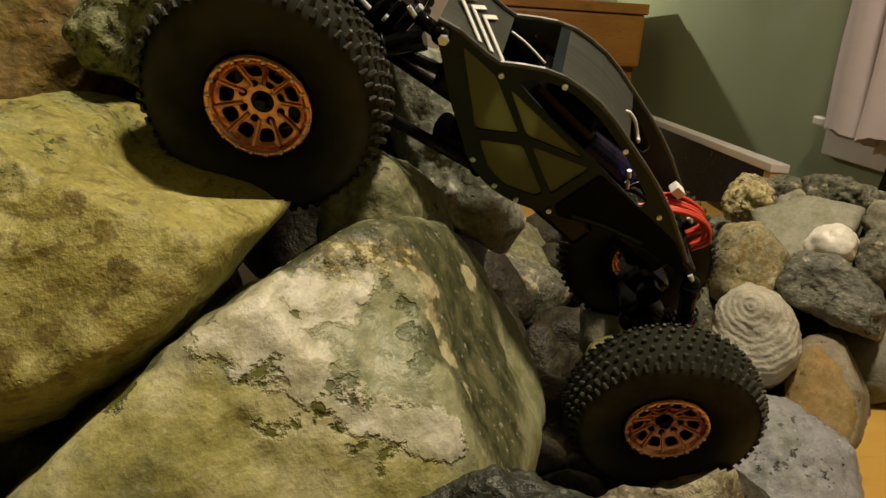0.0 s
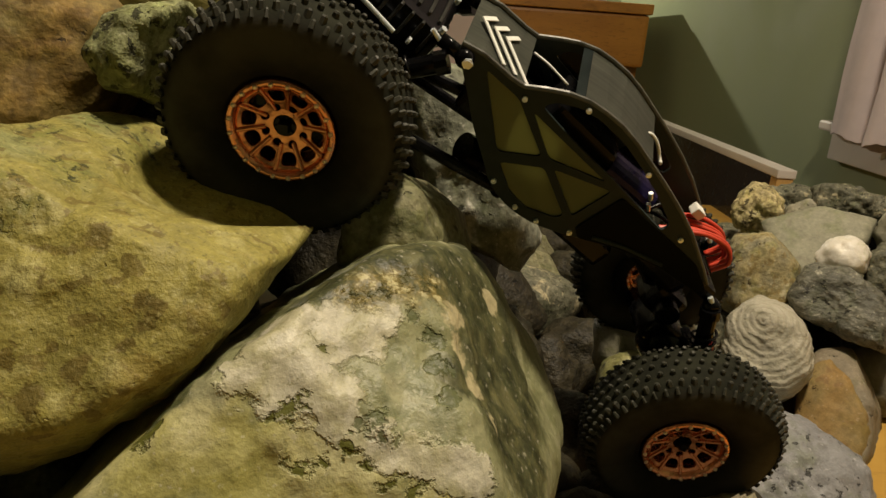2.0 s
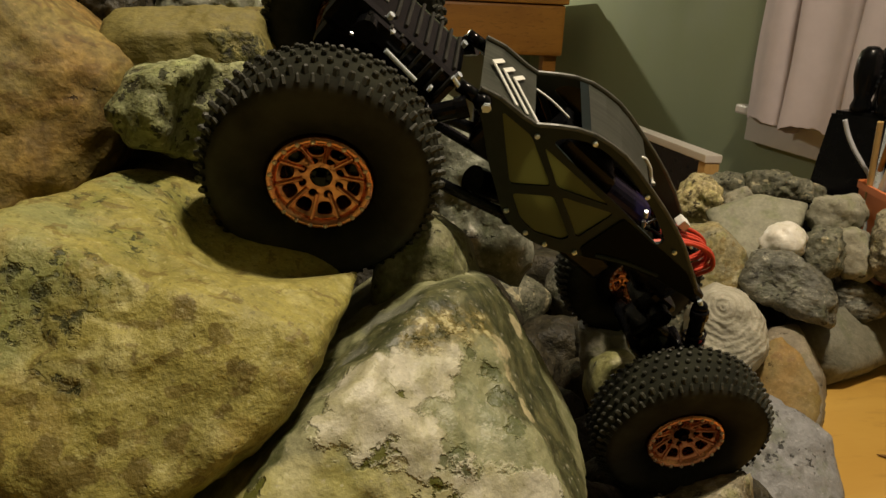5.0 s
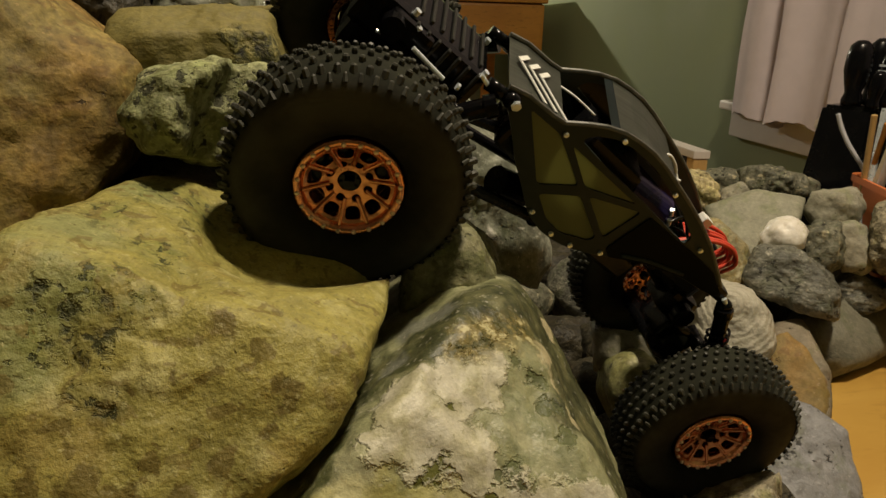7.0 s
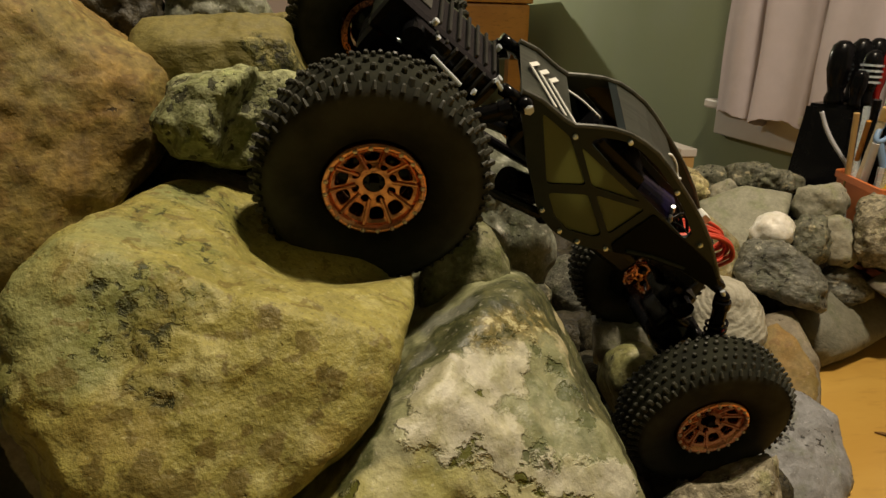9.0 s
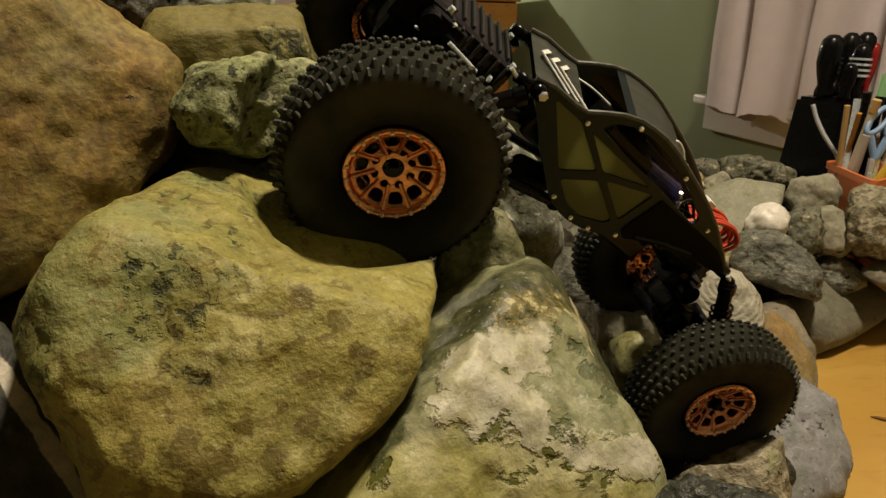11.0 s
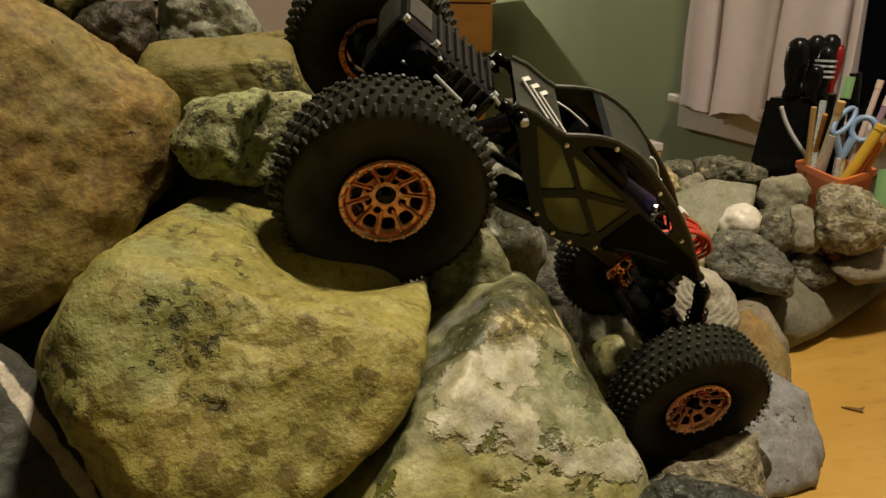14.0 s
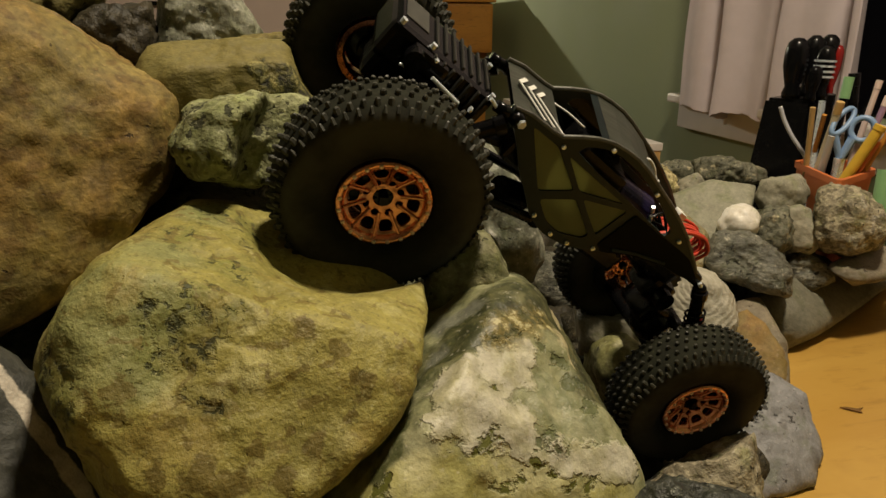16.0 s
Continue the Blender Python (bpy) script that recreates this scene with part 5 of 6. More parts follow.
WHEEL = [tyre_mesh(), stud_mesh(), rim_mesh(), ring_mesh(), backing_mesh(), nut_mesh()]
MIRROR = pose(0, 0, 0, 0, 0, 180)


def wheel(centre, steer=0.0, spin=0.0, camber=0.0, far=False, dish=1.0):
    tyre = new("tyre", WHEEL[0])
    tyre.parent = car
    tyre["label"] = "black knobbly rubber tyre"
    tyre.matrix_local = Matrix.Translation(centre) @ pose(0, 0, 0, camber, 0, steer) @ (MIRROR if far else Matrix()) @ pose(0, 0, 0, 0, spin, 0) @ Matrix.Scale(1.04, 4)
    for me, label in zip(WHEEL[1:], ("small rubber studs", "copper-coloured spoked rim", "", "", "")):
        ob = new(me.name, me)
        ob.parent = tyre
        if me.name == "tread_studs":
            ob["kind"] = "stuff"
        else:
            ob.scale = (dish, 1.0, dish)
        if label:
            ob["label"] = label
    if dish < 1.0:
        # black ring added to close the gap round a shrunken rim
        part("inner_bead", lathe(bmesh.new(), [(0.0160, -0.0150), (0.0172, -0.0206), (0.0200, -0.0215), (0.0262, -0.0212), (0.0262, -0.0150)], 48), RUBBER, tyre, "", True)


REAR, FRONT, FAR_REAR, FAR_FRONT = (0.0040, 0.0366, -0.0124), (0.2766, 0.0293, -0.0097), (-0.0020, 0.1680, 0.0040), (0.2700, 0.1650, 0.0005)
wheel(REAR, 0, 10, 0)
wheel(FAR_REAR, 0, 40, 0, True)
wheel(FRONT, 0, 25, -2.5)
# outer face turned to the camera and rim shrunk to fit its view
wheel(FAR_FRONT, -4, 5, 0, False, 0.76)

YN, YF, RISE = 0.0600, 0.1056, 0.0101     # near and far side plates of the body, and how much the far one is raised to fit the camera's view
SIDE = [(0.0412, 0.0558), (0.0517, 0.0587), (0.0679, 0.0594), (0.0752, 0.0606), (0.0844, 0.0675), (0.0925, 0.0728), (0.1023, 0.0769), (0.1120, 0.0786), (0.1223, 0.0794), (0.1339, 0.0785),
        (0.1509, 0.0757), (0.1637, 0.0735), (0.1792, 0.0701), (0.1955, 0.0653), (0.2178, 0.0563), (0.2301, 0.0505), (0.2290, 0.0455), (0.2186, 0.0432), (0.2004, 0.0410), (0.1749, 0.0330),
        (0.1553, 0.0225), (0.1452, 0.0171), (0.1335, 0.0125), (0.1238, 0.0105), (0.1131, 0.0102), (0.0997, 0.0135), (0.0845, 0.0231), (0.0721, 0.0303), (0.0569, 0.0419), (0.0420, 0.0520)]
# openings: the four between the crossed bars, the dark one towards the nose, and the open cab window
HOLES = [[(0.0562, 0.0551), (0.0776, 0.0556), (0.1081, 0.0419), (0.0902, 0.0281)],
         [(0.0941, 0.0255), (0.1127, 0.0393), (0.1408, 0.0268), (0.1388, 0.0226), (0.1227, 0.0160), (0.1098, 0.0171)],
         [(0.0864, 0.0555), (0.1105, 0.0435), (0.1410, 0.0550)],
         [(0.1159, 0.0415), (0.1467, 0.0539), (0.1439, 0.0289)],
         [(0.1529, 0.0541), (0.1810, 0.0520), (0.1830, 0.0440), (0.1507, 0.0310)],
         [(0.0870, 0.0600), (0.0898, 0.0660), (0.1003, 0.0722), (0.1119, 0.0748), (0.1293, 0.0750), (0.1452, 0.0725), (0.1649, 0.0680), (0.1840, 0.0615), (0.1836, 0.0560), (0.1417, 0.0580), (0.1108, 0.0583)]]


def shrunk(loop, k):
    mx, mz = sum(p[0] for p in loop) / len(loop), sum(p[1] for p in loop) / len(loop)
    return [(mx + (x - mx) * k, mz + (z - mz) * k) for x, z in loop]


for y, up in ((YN, 0.0), (YF, RISE)):
    def raised(loop):
        return [(x, z + up) for x, z in loop]
    near = y == YN
    s = -1 if near else 1
    side = part("side_plate", plate(bmesh.new(), raised(rounded(SIDE, 0.004, 3)), y - 0.0011, y + 0.0011, [raised(rounded(shrunk(h, 0.97), 0.0028)) for h in HOLES]), OLIVEFRAME, car, "olive-grey cut-out side plate with crossed bars" if near else "")
    # far openings closed with black sheets that stand in for shade inside
    for k, h in enumerate(HOLES[:5] if near else HOLES):
        part("window_panel", plate(bmesh.new(), raised(rounded(shrunk(h, 0.96), 0.0028)), y + 0.0001, y + 0.0008), (OLIVEPANEL if k < 4 else SMOKE) if near else BLACK, side, "black sheet in place of the cab's dark inside" if not near else "dull olive-yellow infill panel" if k < 4 else "smoky dark infill panel")
    if near:
        # near-black plate laid over the lower nose, with a raised skirt bar
        nose = [(0.1500, 0.0262), (0.1553, 0.0232), (0.1749, 0.0336), (0.2004, 0.0416), (0.2186, 0.0438), (0.2285, 0.0462), (0.2285, 0.0498), (0.2120, 0.0560), (0.1900, 0.0560), (0.1525, 0.0550)]
        part("nose_cover", plate(bmesh.new(), rounded(nose, 0.002), y - 0.0021, y - 0.0013), SMOKE, side, "near-black plate over the lower nose")
        bm = bmesh.new()
        for a, b in (((0.1600, 0.0290), (0.1760, 0.0365)), ((0.1760, 0.0365), (0.1990, 0.0435))):
            rod(bm, (a[0], y - 0.0026, a[1]), (b[0], y - 0.0026, b[1]), 0.0011, 8)
        part("skirt_bar", bm, OLIVEFRAME, side)
    for x, z in ((0.0796, 0.0572), (0.1047, 0.0740), (0.1506, 0.0722), (0.1929, 0.0600), (0.1005, 0.0161), (0.1190, 0.0129), (0.1329, 0.0146), (0.1501, 0.0220)):
        bm = rod(bmesh.new(), (x, y + s * 0.0011, z + up), (x, y + s * 0.0024, z + up), 0.0014, 12)
        rod(bm, (x, y + s * 0.0024, z + up), (x, y + s * 0.0030, z + up), 0.0009, 6)
        part("screw", bm, STEEL, side)
    # rolled edge along the roofline
    bm = bmesh.new()
    line = raised(SIDE[:16])
    for a, b in zip(line, line[1:]):
        rod(bm, (a[0], y, a[1]), (b[0], y, b[1]), 0.0014, 8)
    part("edge_rail", bm, RAIL, car, "rolled edge painted pale grey as its highlight")
    # ball joint with a bright bolt at the rear corner
    bm = bmesh.new()
    bmesh.ops.create_uvsphere(bm, u_segments=16, v_segments=12, radius=0.0046, matrix=Matrix.Translation((0.0465, y + s * 0.002, 0.0518 + up)))
    rod(bm, (0.0455, y, 0.0515 + up), (0.0330, y + 0.001, 0.0500 + up), 0.0034, 12)
    ball = part("ball_joint", bm, GLOSS, car, "", True)
    bm = rod(bmesh.new(), (0.0480, y + s * 0.003, 0.0523 + up), (0.0480, y + s * 0.0076, 0.0523 + up), 0.0019, 12)
    rod(bm, (0.0480, y + s * 0.0050, 0.0523 + up), (0.0480, y + s * 0.0068, 0.0523 + up), 0.0026, 6)
    part("joint_bolt", bm, STEEL, ball, "bright steel bolt")


def tilt(y):
    return RISE * (y - YN) / (YF - YN)


def strip(name, pts, mat, label=""):
    """A sheet bent along pts in the side view, reaching from the near plate to the far one."""
    bm = bmesh.new()
    y0, y1 = YN + 0.0012, YF - 0.0012
    lo = [(bm.verts.new((x, y0, z + tilt(y0))), bm.verts.new((x, y1, z + tilt(y1)))) for x, z in pts]
    for a, b in zip(lo, lo[1:]):
        bm.faces.new((a[0], b[0], b[1], a[1]))
    bmesh.ops.solidify(bm, geom=bm.faces[:], thickness=0.0012)
    return part(name, bm, mat, car, label)


roof = strip("roof_panel", [(0.0415, 0.0552), (0.0517, 0.0580), (0.0679, 0.0588), (0.0752, 0.0600)], GREYPANEL, "grey roof panel with three white chevrons")
strip("roof_bar", [(0.0955, 0.0736), (0.1002, 0.0756)], OLIVEFRAME)
strip("bonnet_panel", [(0.1002, 0.0757), (0.1120, 0.0779), (0.1223, 0.0787), (0.1339, 0.0779), (0.1500, 0.0753)], GREYPANEL, "brushed grey front panel")
for k in range(3):
    apex, mid = 0.0455 + 0.0072 * k, 0.0840
    bm = bmesh.new()
    for reach, run in ((-0.0195, 0.0165), (0.0070, 0.0055)):
        a, b = Vector((apex + run, mid + reach, 0)), Vector((apex, mid, 0))
        for p in (a, b):
            p.z = 0.0592 + tilt(p.y) + 0.0010 * (p.x - 0.055) / 0.02
        d = b - a
        m = Matrix.Translation((a + b) / 2) @ d.to_track_quat("X", "Z").to_matrix().to_4x4()
        box(bm, (-d.length / 2 - 0.0008, -0.0013, -0.0003), (d.length / 2 + 0.0006, 0.0013, 0.0003), 0, m)
    part("chevron", bm, WHITEPAINT, roof, "white chevron stripe")

LEAN = Matrix(((1, 0, 0, 0), (0, 1, 0, 0), (0, RISE / (YF - YN), 1, -RISE / (YF - YN) * YN), (0, 0, 0, 1)))     # inner works sheared to follow the raised far plate

# chassis, drivetrain and clutter inside
bm = bmesh.new()
box(bm, (0.100, 0.064, 0.012), (0.180, 0.102, 0.026), 0.003)
box(bm, (0.060, 0.066, 0.026), (0.112, 0.100, 0.046), 0.003)
part("chassis", bm, BLACK, car, "black chassis tray")
part("battery", box(bmesh.new(), (0.118, 0.068, 0.0262), (0.170, 0.098, 0.040), 0.002), BLACK, car)
# made-up black box that stands in for the shade in the cab
part("receiver_box", box(bmesh.new(), (0.098, 0.070, 0.0402), (0.140, 0.100, 0.062), 0.003), BLACK, car, "black box added to darken the cab's inside")
bm = rod(bmesh.new(), (0.142, 0.080, 0.050), (0.172, 0.080, 0.052), 0.0095, 24)
rod(bm, (0.172, 0.080, 0.052), (0.176, 0.080, 0.0523), 0.0070, 24)
part("motor", bm, PURPLE, car, "dark purple motor can")
bm = bmesh.new()
box(bm, (-0.034, 0.068, 0.026), (0.036, 0.104, 0.047), 0.004)
box(bm, (-0.030, 0.074, 0.010), (0.010, 0.098, 0.030), 0.005)
box(bm, (-0.020, 0.064, 0.034), (0.004, 0.070, 0.046), 0.003)
rod(bm, (-0.016, 0.066, 0.040), (-0.016, 0.060, 0.040), 0.0055, 18)
gear = part("gearbox", bm, GLOSS, car, "glossy black rear gearbox housing")
for k in range(7):
    x = -0.008 + 0.0062 * k
    part("cooling_fin", box(bmesh.new(), (x, 0.074, 0.0466), (x + 0.0018, 0.103, 0.0484), 0.0006), FIN, gear)
    part("cooling_fin", box(bmesh.new(), (x, 0.0655, 0.034), (x + 0.0016, 0.0684, 0.0470), 0.0006), FIN, gear)
part("cap_label", box(bmesh.new(), (-0.028, 0.080, 0.0471), (-0.013, 0.100, 0.0475)), PLATEGREY, gear, "worn grey label")
for x, y, z in ((-0.0300, 0.071, 0.047), (-0.0100, 0.071, 0.047), (0.033, 0.071, 0.047), (0.033, 0.100, 0.047), (-0.0280, 0.100, 0.047), (-0.0060, 0.0660, 0.044)):
    part("screw", rod(bmesh.new(), (x, y, z - 0.0005), (x, y, z + 0.0020), 0.0016, 10), STEEL, gear)
for x in (-0.012,):
    part("linkage_pin", rod(bmesh.new(), (x, 0.063, 0.036), (x - 0.008, 0.064, 0.033), 0.0008, 8), STEEL, gear)
for a, b in (((-0.0042, 0.0590, 0.0402), (0.0156, 0.0590, 0.0385)), ((0.0275, 0.0595, 0.0512), (0.0372, 0.0595, 0.0487))):
    bm = rod(bmesh.new(), a, b, 0.0011, 10)
    part("tie_rod", bm, STEEL, car, "bright steel tie rod")
part("rod_end", rod(bmesh.new(), (0.0225, 0.0590, 0.0402), (0.0238, 0.0590, 0.0402), 0.0017, 10), STEEL, car)

LEAN = None
rear_axle = rod(bmesh.new(), (0.004, 0.050, -0.0124), (-0.002, 0.152, 0.003), 0.0065, 14)
bmesh.ops.create_uvsphere(rear_axle, u_segments=18, v_segments=12, radius=0.016, matrix=Matrix.Translation((0.001, 0.096, -0.004)))
box(rear_axle, (-0.007, 0.056, -0.020), (0.013, 0.068, 0.004), 0.003)
part("rear_axle", rear_axle, BLACK, car, "black rear axle housing", True)
front_axle = rod(bmesh.new(), (0.2766, 0.042, -0.010), (0.272, 0.150, -0.018), 0.0068, 14)
bmesh.ops.create_uvsphere(front_axle, u_segments=20, v_segments=14, radius=0.0150, matrix=Matrix.Translation((0.2640, 0.083, -0.0020)))
box(front_axle, (0.262, 0.046, -0.024), (0.284, 0.058, 0.006), 0.004)
box(front_axle, (0.244, 0.074, -0.006), (0.268, 0.104, 0.014), 0.005)
rod(front_axle, (0.268, 0.084, 0.012), (0.280, 0.060, 0.010), 0.0050, 14)
part("front_axle", front_axle, BLACK, car, "black front axle housing", True)


def wire_mesh(name, pts, r, mat, label=""):
    """A round wire through pts."""
    bm = bmesh.new()
    rings = []
    for i, p in enumerate(pts):
        d = (Vector(pts[min(i + 1, len(pts) - 1)]) - Vector(pts[max(i - 1, 0)])).normalized()
        q = d.to_track_quat("Z", "Y")
        rings.append([bm.verts.new(Vector(p) + q @ Vector((r * math.cos(a), r * math.sin(a), 0))) for a in (k * math.pi / 3 for k in range(6))])
    for a, b in zip(rings, rings[1:]):
        best = min(range(6), key=lambda s: sum((a[k].co - b[(k + s) % 6].co).length for k in range(6)))
        for k in range(6):
            bm.faces.new((a[k], a[(k + 1) % 6], b[(k + 1 + best) % 6], b[(k + best) % 6]))
    bm.faces.new(rings[0]), bm.faces.new(rings[-1][::-1])
    bmesh.ops.recalc_face_normals(bm, faces=bm.faces[:])
    return part(name, bm, mat, None, label, True)


def smooth_path(keys, n=8):
    """A smooth line through a few points."""
    k = [Vector(p) for p in keys]
    k = [k[0] * 2 - k[1], *k, k[-1] * 2 - k[-2]]
    out = []
    for i in range(1, len(k) - 2):
        for j in range(n):
            t = j / n
            a, b, c, d = k[i - 1 : i + 3]
            out.append(0.5 * ((2 * b) + (c - a) * t + (2 * a - 5 * b + 4 * c - d) * t * t + (3 * b - a - 3 * c + d) * t ** 3))
    return out + [k[-2]]


def shock(a, b, collar=None):
    a, b = Vector(a), Vector(b)
    d = b - a
    bm = rod(bmesh.new(), a, a + d * 0.55, 0.0046, 16)
    rod(bm, a + d * 0.5, b, 0.0017, 10)
    rod(bm, a - d * 0.05, a + d * 0.05, 0.0056, 12)
    rod(bm, a + d * 0.50, a + d * 0.57, 0.0054, 12)
    ob = part("shock_absorber", bm, GLOSS, car, "black shock absorber", False)
    turn = d.to_track_quat("Z", "Y")
    n = 7 * 14
    pts = [a + d * (0.25 + 0.65 * i / n) + turn @ Vector((0.0064 * math.cos(2 * math.pi * 7 * i / n), 0.0064 * math.sin(2 * math.pi * 7 * i / n), 0)) for i in range(n + 1)]
    wire_mesh("spring", pts, 0.0009, BLACK).parent = ob
    if collar:
        part("reservoir", rod(bmesh.new(), a + d * collar[0], a + d * collar[1], collar[2], 16), RED, ob, "red anodised reservoir")


shock((0.0400, 0.0560, 0.0440), (0.0080, 0.0560, -0.0040), (0.16, 0.32, 0.0040))
shock((0.0400, 0.1120, 0.0560), (0.0020, 0.1340, 0.0060))
shock((0.2420, 0.0560, 0.0430), (0.2760, 0.0500, 0.0060))
shock((0.2420, 0.1080, 0.0530), (0.2700, 0.1280, -0.0060))
part("reservoir", rod(bmesh.new(), (0.2570, 0.0510, 0.0318), (0.2668, 0.0500, 0.0228), 0.0021, 12), RED, car, "red anodised shock reservoir")
for a, b in (((0.108, 0.064, 0.012), (0.010, 0.062, -0.008)), ((0.108, 0.104, 0.020), (0.004, 0.116, 0.000)), ((0.066, 0.078, 0.034), (0.000, 0.084, 0.010)), ((0.196, 0.084, 0.030), (0.254, 0.086, 0.012))):
    bm = rod(bmesh.new(), a, b, 0.0032, 10)
    for p in (a, b):
        bmesh.ops.create_uvsphere(bm, u_segments=10, v_segments=8, radius=0.0048, matrix=Matrix.Translation(p))
    part("suspension_link", bm, BLACK, car)
part("tie_rod", rod(bmesh.new(), (0.290, 0.044, -0.004), (0.288, 0.146, -0.014), 0.0018, 8), BLACK, car)
# nose: stacked ball joints and pins in front of the near plate
for x, y, z, r in ((0.2400, 0.0580, 0.0455, 0.0048), (0.2465, 0.0570, 0.0420, 0.0042), (0.2400, 0.1040, 0.0560, 0.0048)):
    bm = bmesh.new()
    bmesh.ops.create_uvsphere(bm, u_segments=14, v_segments=10, radius=r, matrix=Matrix.Translation((x, y, z)))
    part("ball_joint", bm, GLOSS, car, "", True)
    part("joint_pin", rod(bmesh.new(), (x - 0.006, y - 0.001, z + 0.0035), (x - 0.0025, y - 0.0015, z + 0.0020), 0.0015, 10), STEEL, car)
part("bumper", box(bmesh.new(), (0.222, 0.058, 0.044), (0.236, 0.106, 0.053), 0.003), BLACK, car, "black front bumper block")
bm = box(bmesh.new(), (0.184, 0.064, 0.030), (0.226, 0.100, 0.046), 0.005)
box(bm, (0.222, 0.070, 0.012), (0.246, 0.098, 0.032), 0.006)
rod(bm, (0.234, 0.070, 0.022), (0.234, 0.062, 0.022), 0.0070, 20)
part("steering_servo", bm, BLACK, car, "black steering servo housing")
hook = wire_mesh("wire_hook", smooth_path([(0.1440, 0.0830, 0.0800), (0.1480, 0.0835, 0.0815), (0.1540, 0.0830, 0.0800), (0.1590, 0.0820, 0.0768), (0.1612, 0.0795, 0.0752), (0.1590, 0.0765, 0.0765)]), 0.0010, WHITEPAINT, "bent white wire")
hook.parent = car
arm = wire_mesh("wire_arm", smooth_path([(0.0775, 0.0960, 0.0660), (0.0860, 0.0905, 0.0682), (0.0980, 0.0850, 0.0690)]), 0.0007, WHITEPAINT, "white wire in the cab")
arm.parent = car
rnd = random.Random(11)
for k in range(7):
    y = 0.0760 + 0.0028 * k
    lift = rnd.uniform(-0.0015, 0.0025)
    w = wire_mesh("cable", smooth_path([(0.1980, y, 0.0560), (0.2120, y + rnd.uniform(-0.002, 0.002), 0.0660 + lift), (0.2270, y + rnd.uniform(-0.002, 0.002), 0.0690 + lift), (0.2360, y + rnd.uniform(-0.002, 0.002), 0.0640 + lift), (0.2340, y + rnd.uniform(-0.002, 0.002), 0.0540)]), 0.0013, REDCOIL, "looped red cable")
    w.parent = car
part("connector", box(bmesh.new(), (0.2020, 0.0860, 0.0660), (0.2090, 0.0940, 0.0715), 0.001), WHITEPAINT, car, "white plug connector")
for x, z in ((0.1900, 0.0575), (0.1950, 0.0535), (0.1850, 0.0540)):
    part("terminal", rod(bmesh.new(), (x, 0.0670, z), (x + 0.003, 0.0670, z + 0.003), 0.0018, 8), REDCOIL, car)
for x, z in ((0.1660, 0.0640), (0.1705, 0.0590)):
    part("terminal", rod(bmesh.new(), (x, 0.0690, z), (x + 0.0035, 0.0700, z - 0.0030), 0.0013, 8), STEEL, car)
for k in range(7):
    y = 0.070 + 0.005 * k
    w = wire_mesh("cable", smooth_path([(0.172, y, 0.052), (0.184 + rnd.uniform(-0.004, 0.004), y + rnd.uniform(-0.006, 0.006), 0.060 + rnd.uniform(-0.004, 0.004)), (0.198, y + rnd.uniform(-0.006, 0.006), 0.054), (0.214, 0.086, 0.046)]), 0.0011, BLACK)
    w.parent = car
part("under_tray", rod(bmesh.new(), (0.083, 0.078, 0.010), (0.106, 0.088, 0.012), 0.0085, 18), BLACK, car)

# ---- far desk and low board by the wall ----
desk = tagged(new("desk"), "reddish-brown wooden desk standing at the far end", "desk")
part("desktop", box(bmesh.new(), (0.260, 2.450, 0.398), (0.780, 3.25, 0.432), 0.004), CABINET, desk)
part("drawer_front", box(bmesh.new(), (0.270, 2.462, 0.225), (0.774, 2.50, 0.3970), 0.012), CABINET, desk)
part("drawer_box", box(bmesh.new(), (0.275, 2.5005, 0.235), (0.768, 3.24, 0.3970)), CABINET, desk)
for x in (0.275, 0.715):
    part("leg", box(bmesh.new(), (x, 3.16, -0.75), (x + 0.05, 3.22, 0.2345), 0.004), CABINET, desk)
    part("leg", box(bmesh.new(), (x, 2.505, -0.75), (x + 0.05, 2.56, 0.2345), 0.004), CABINET, desk)
slab_object("paper_stack", (0.30, 2.46, 0.4325), (0.62, 2.80, 0.442), TRIM, "stack of white papers lying on the desk", "paper", "thing", 0.001)
counter = tagged(new("counter"), "pinkish-white counter with dark odds and ends", "counter")
part("counter_body", box(bmesh.new(), (-1.20, 2.30, -0.75), (0.20, 2.75, 0.520), 0.006), PINK, counter)
for x, z, w in ((-0.36, 0.375, 0.05), (-0.27, 0.392, 0.08), (-0.16, 0.360, 0.04), (-0.44, 0.350, 0.06)):
    part("handle", box(bmesh.new(), (x, 2.285, z), (x + w, 2.2995, z + 0.012), 0.003), BLACK, counter, "small black fitting")

board = tagged(new("leaning_board"), "black panel with a white top edge and pale wooden end post", "board")
part("top_edge", box(bmesh.new(), (0.632, 1.080, 0.106), (0.662, 1.90, 0.120), 0.002), TRIM, board)
part("end_post", box(bmesh.new(), (0.634, 1.082, -0.75), (0.660, 1.106, 0.1055), 0.002), PINE, board)
part("panel", box(bmesh.new(), (0.644, 1.1065, -0.745), (0.652, 1.895, 0.1055)), BLACK, board)

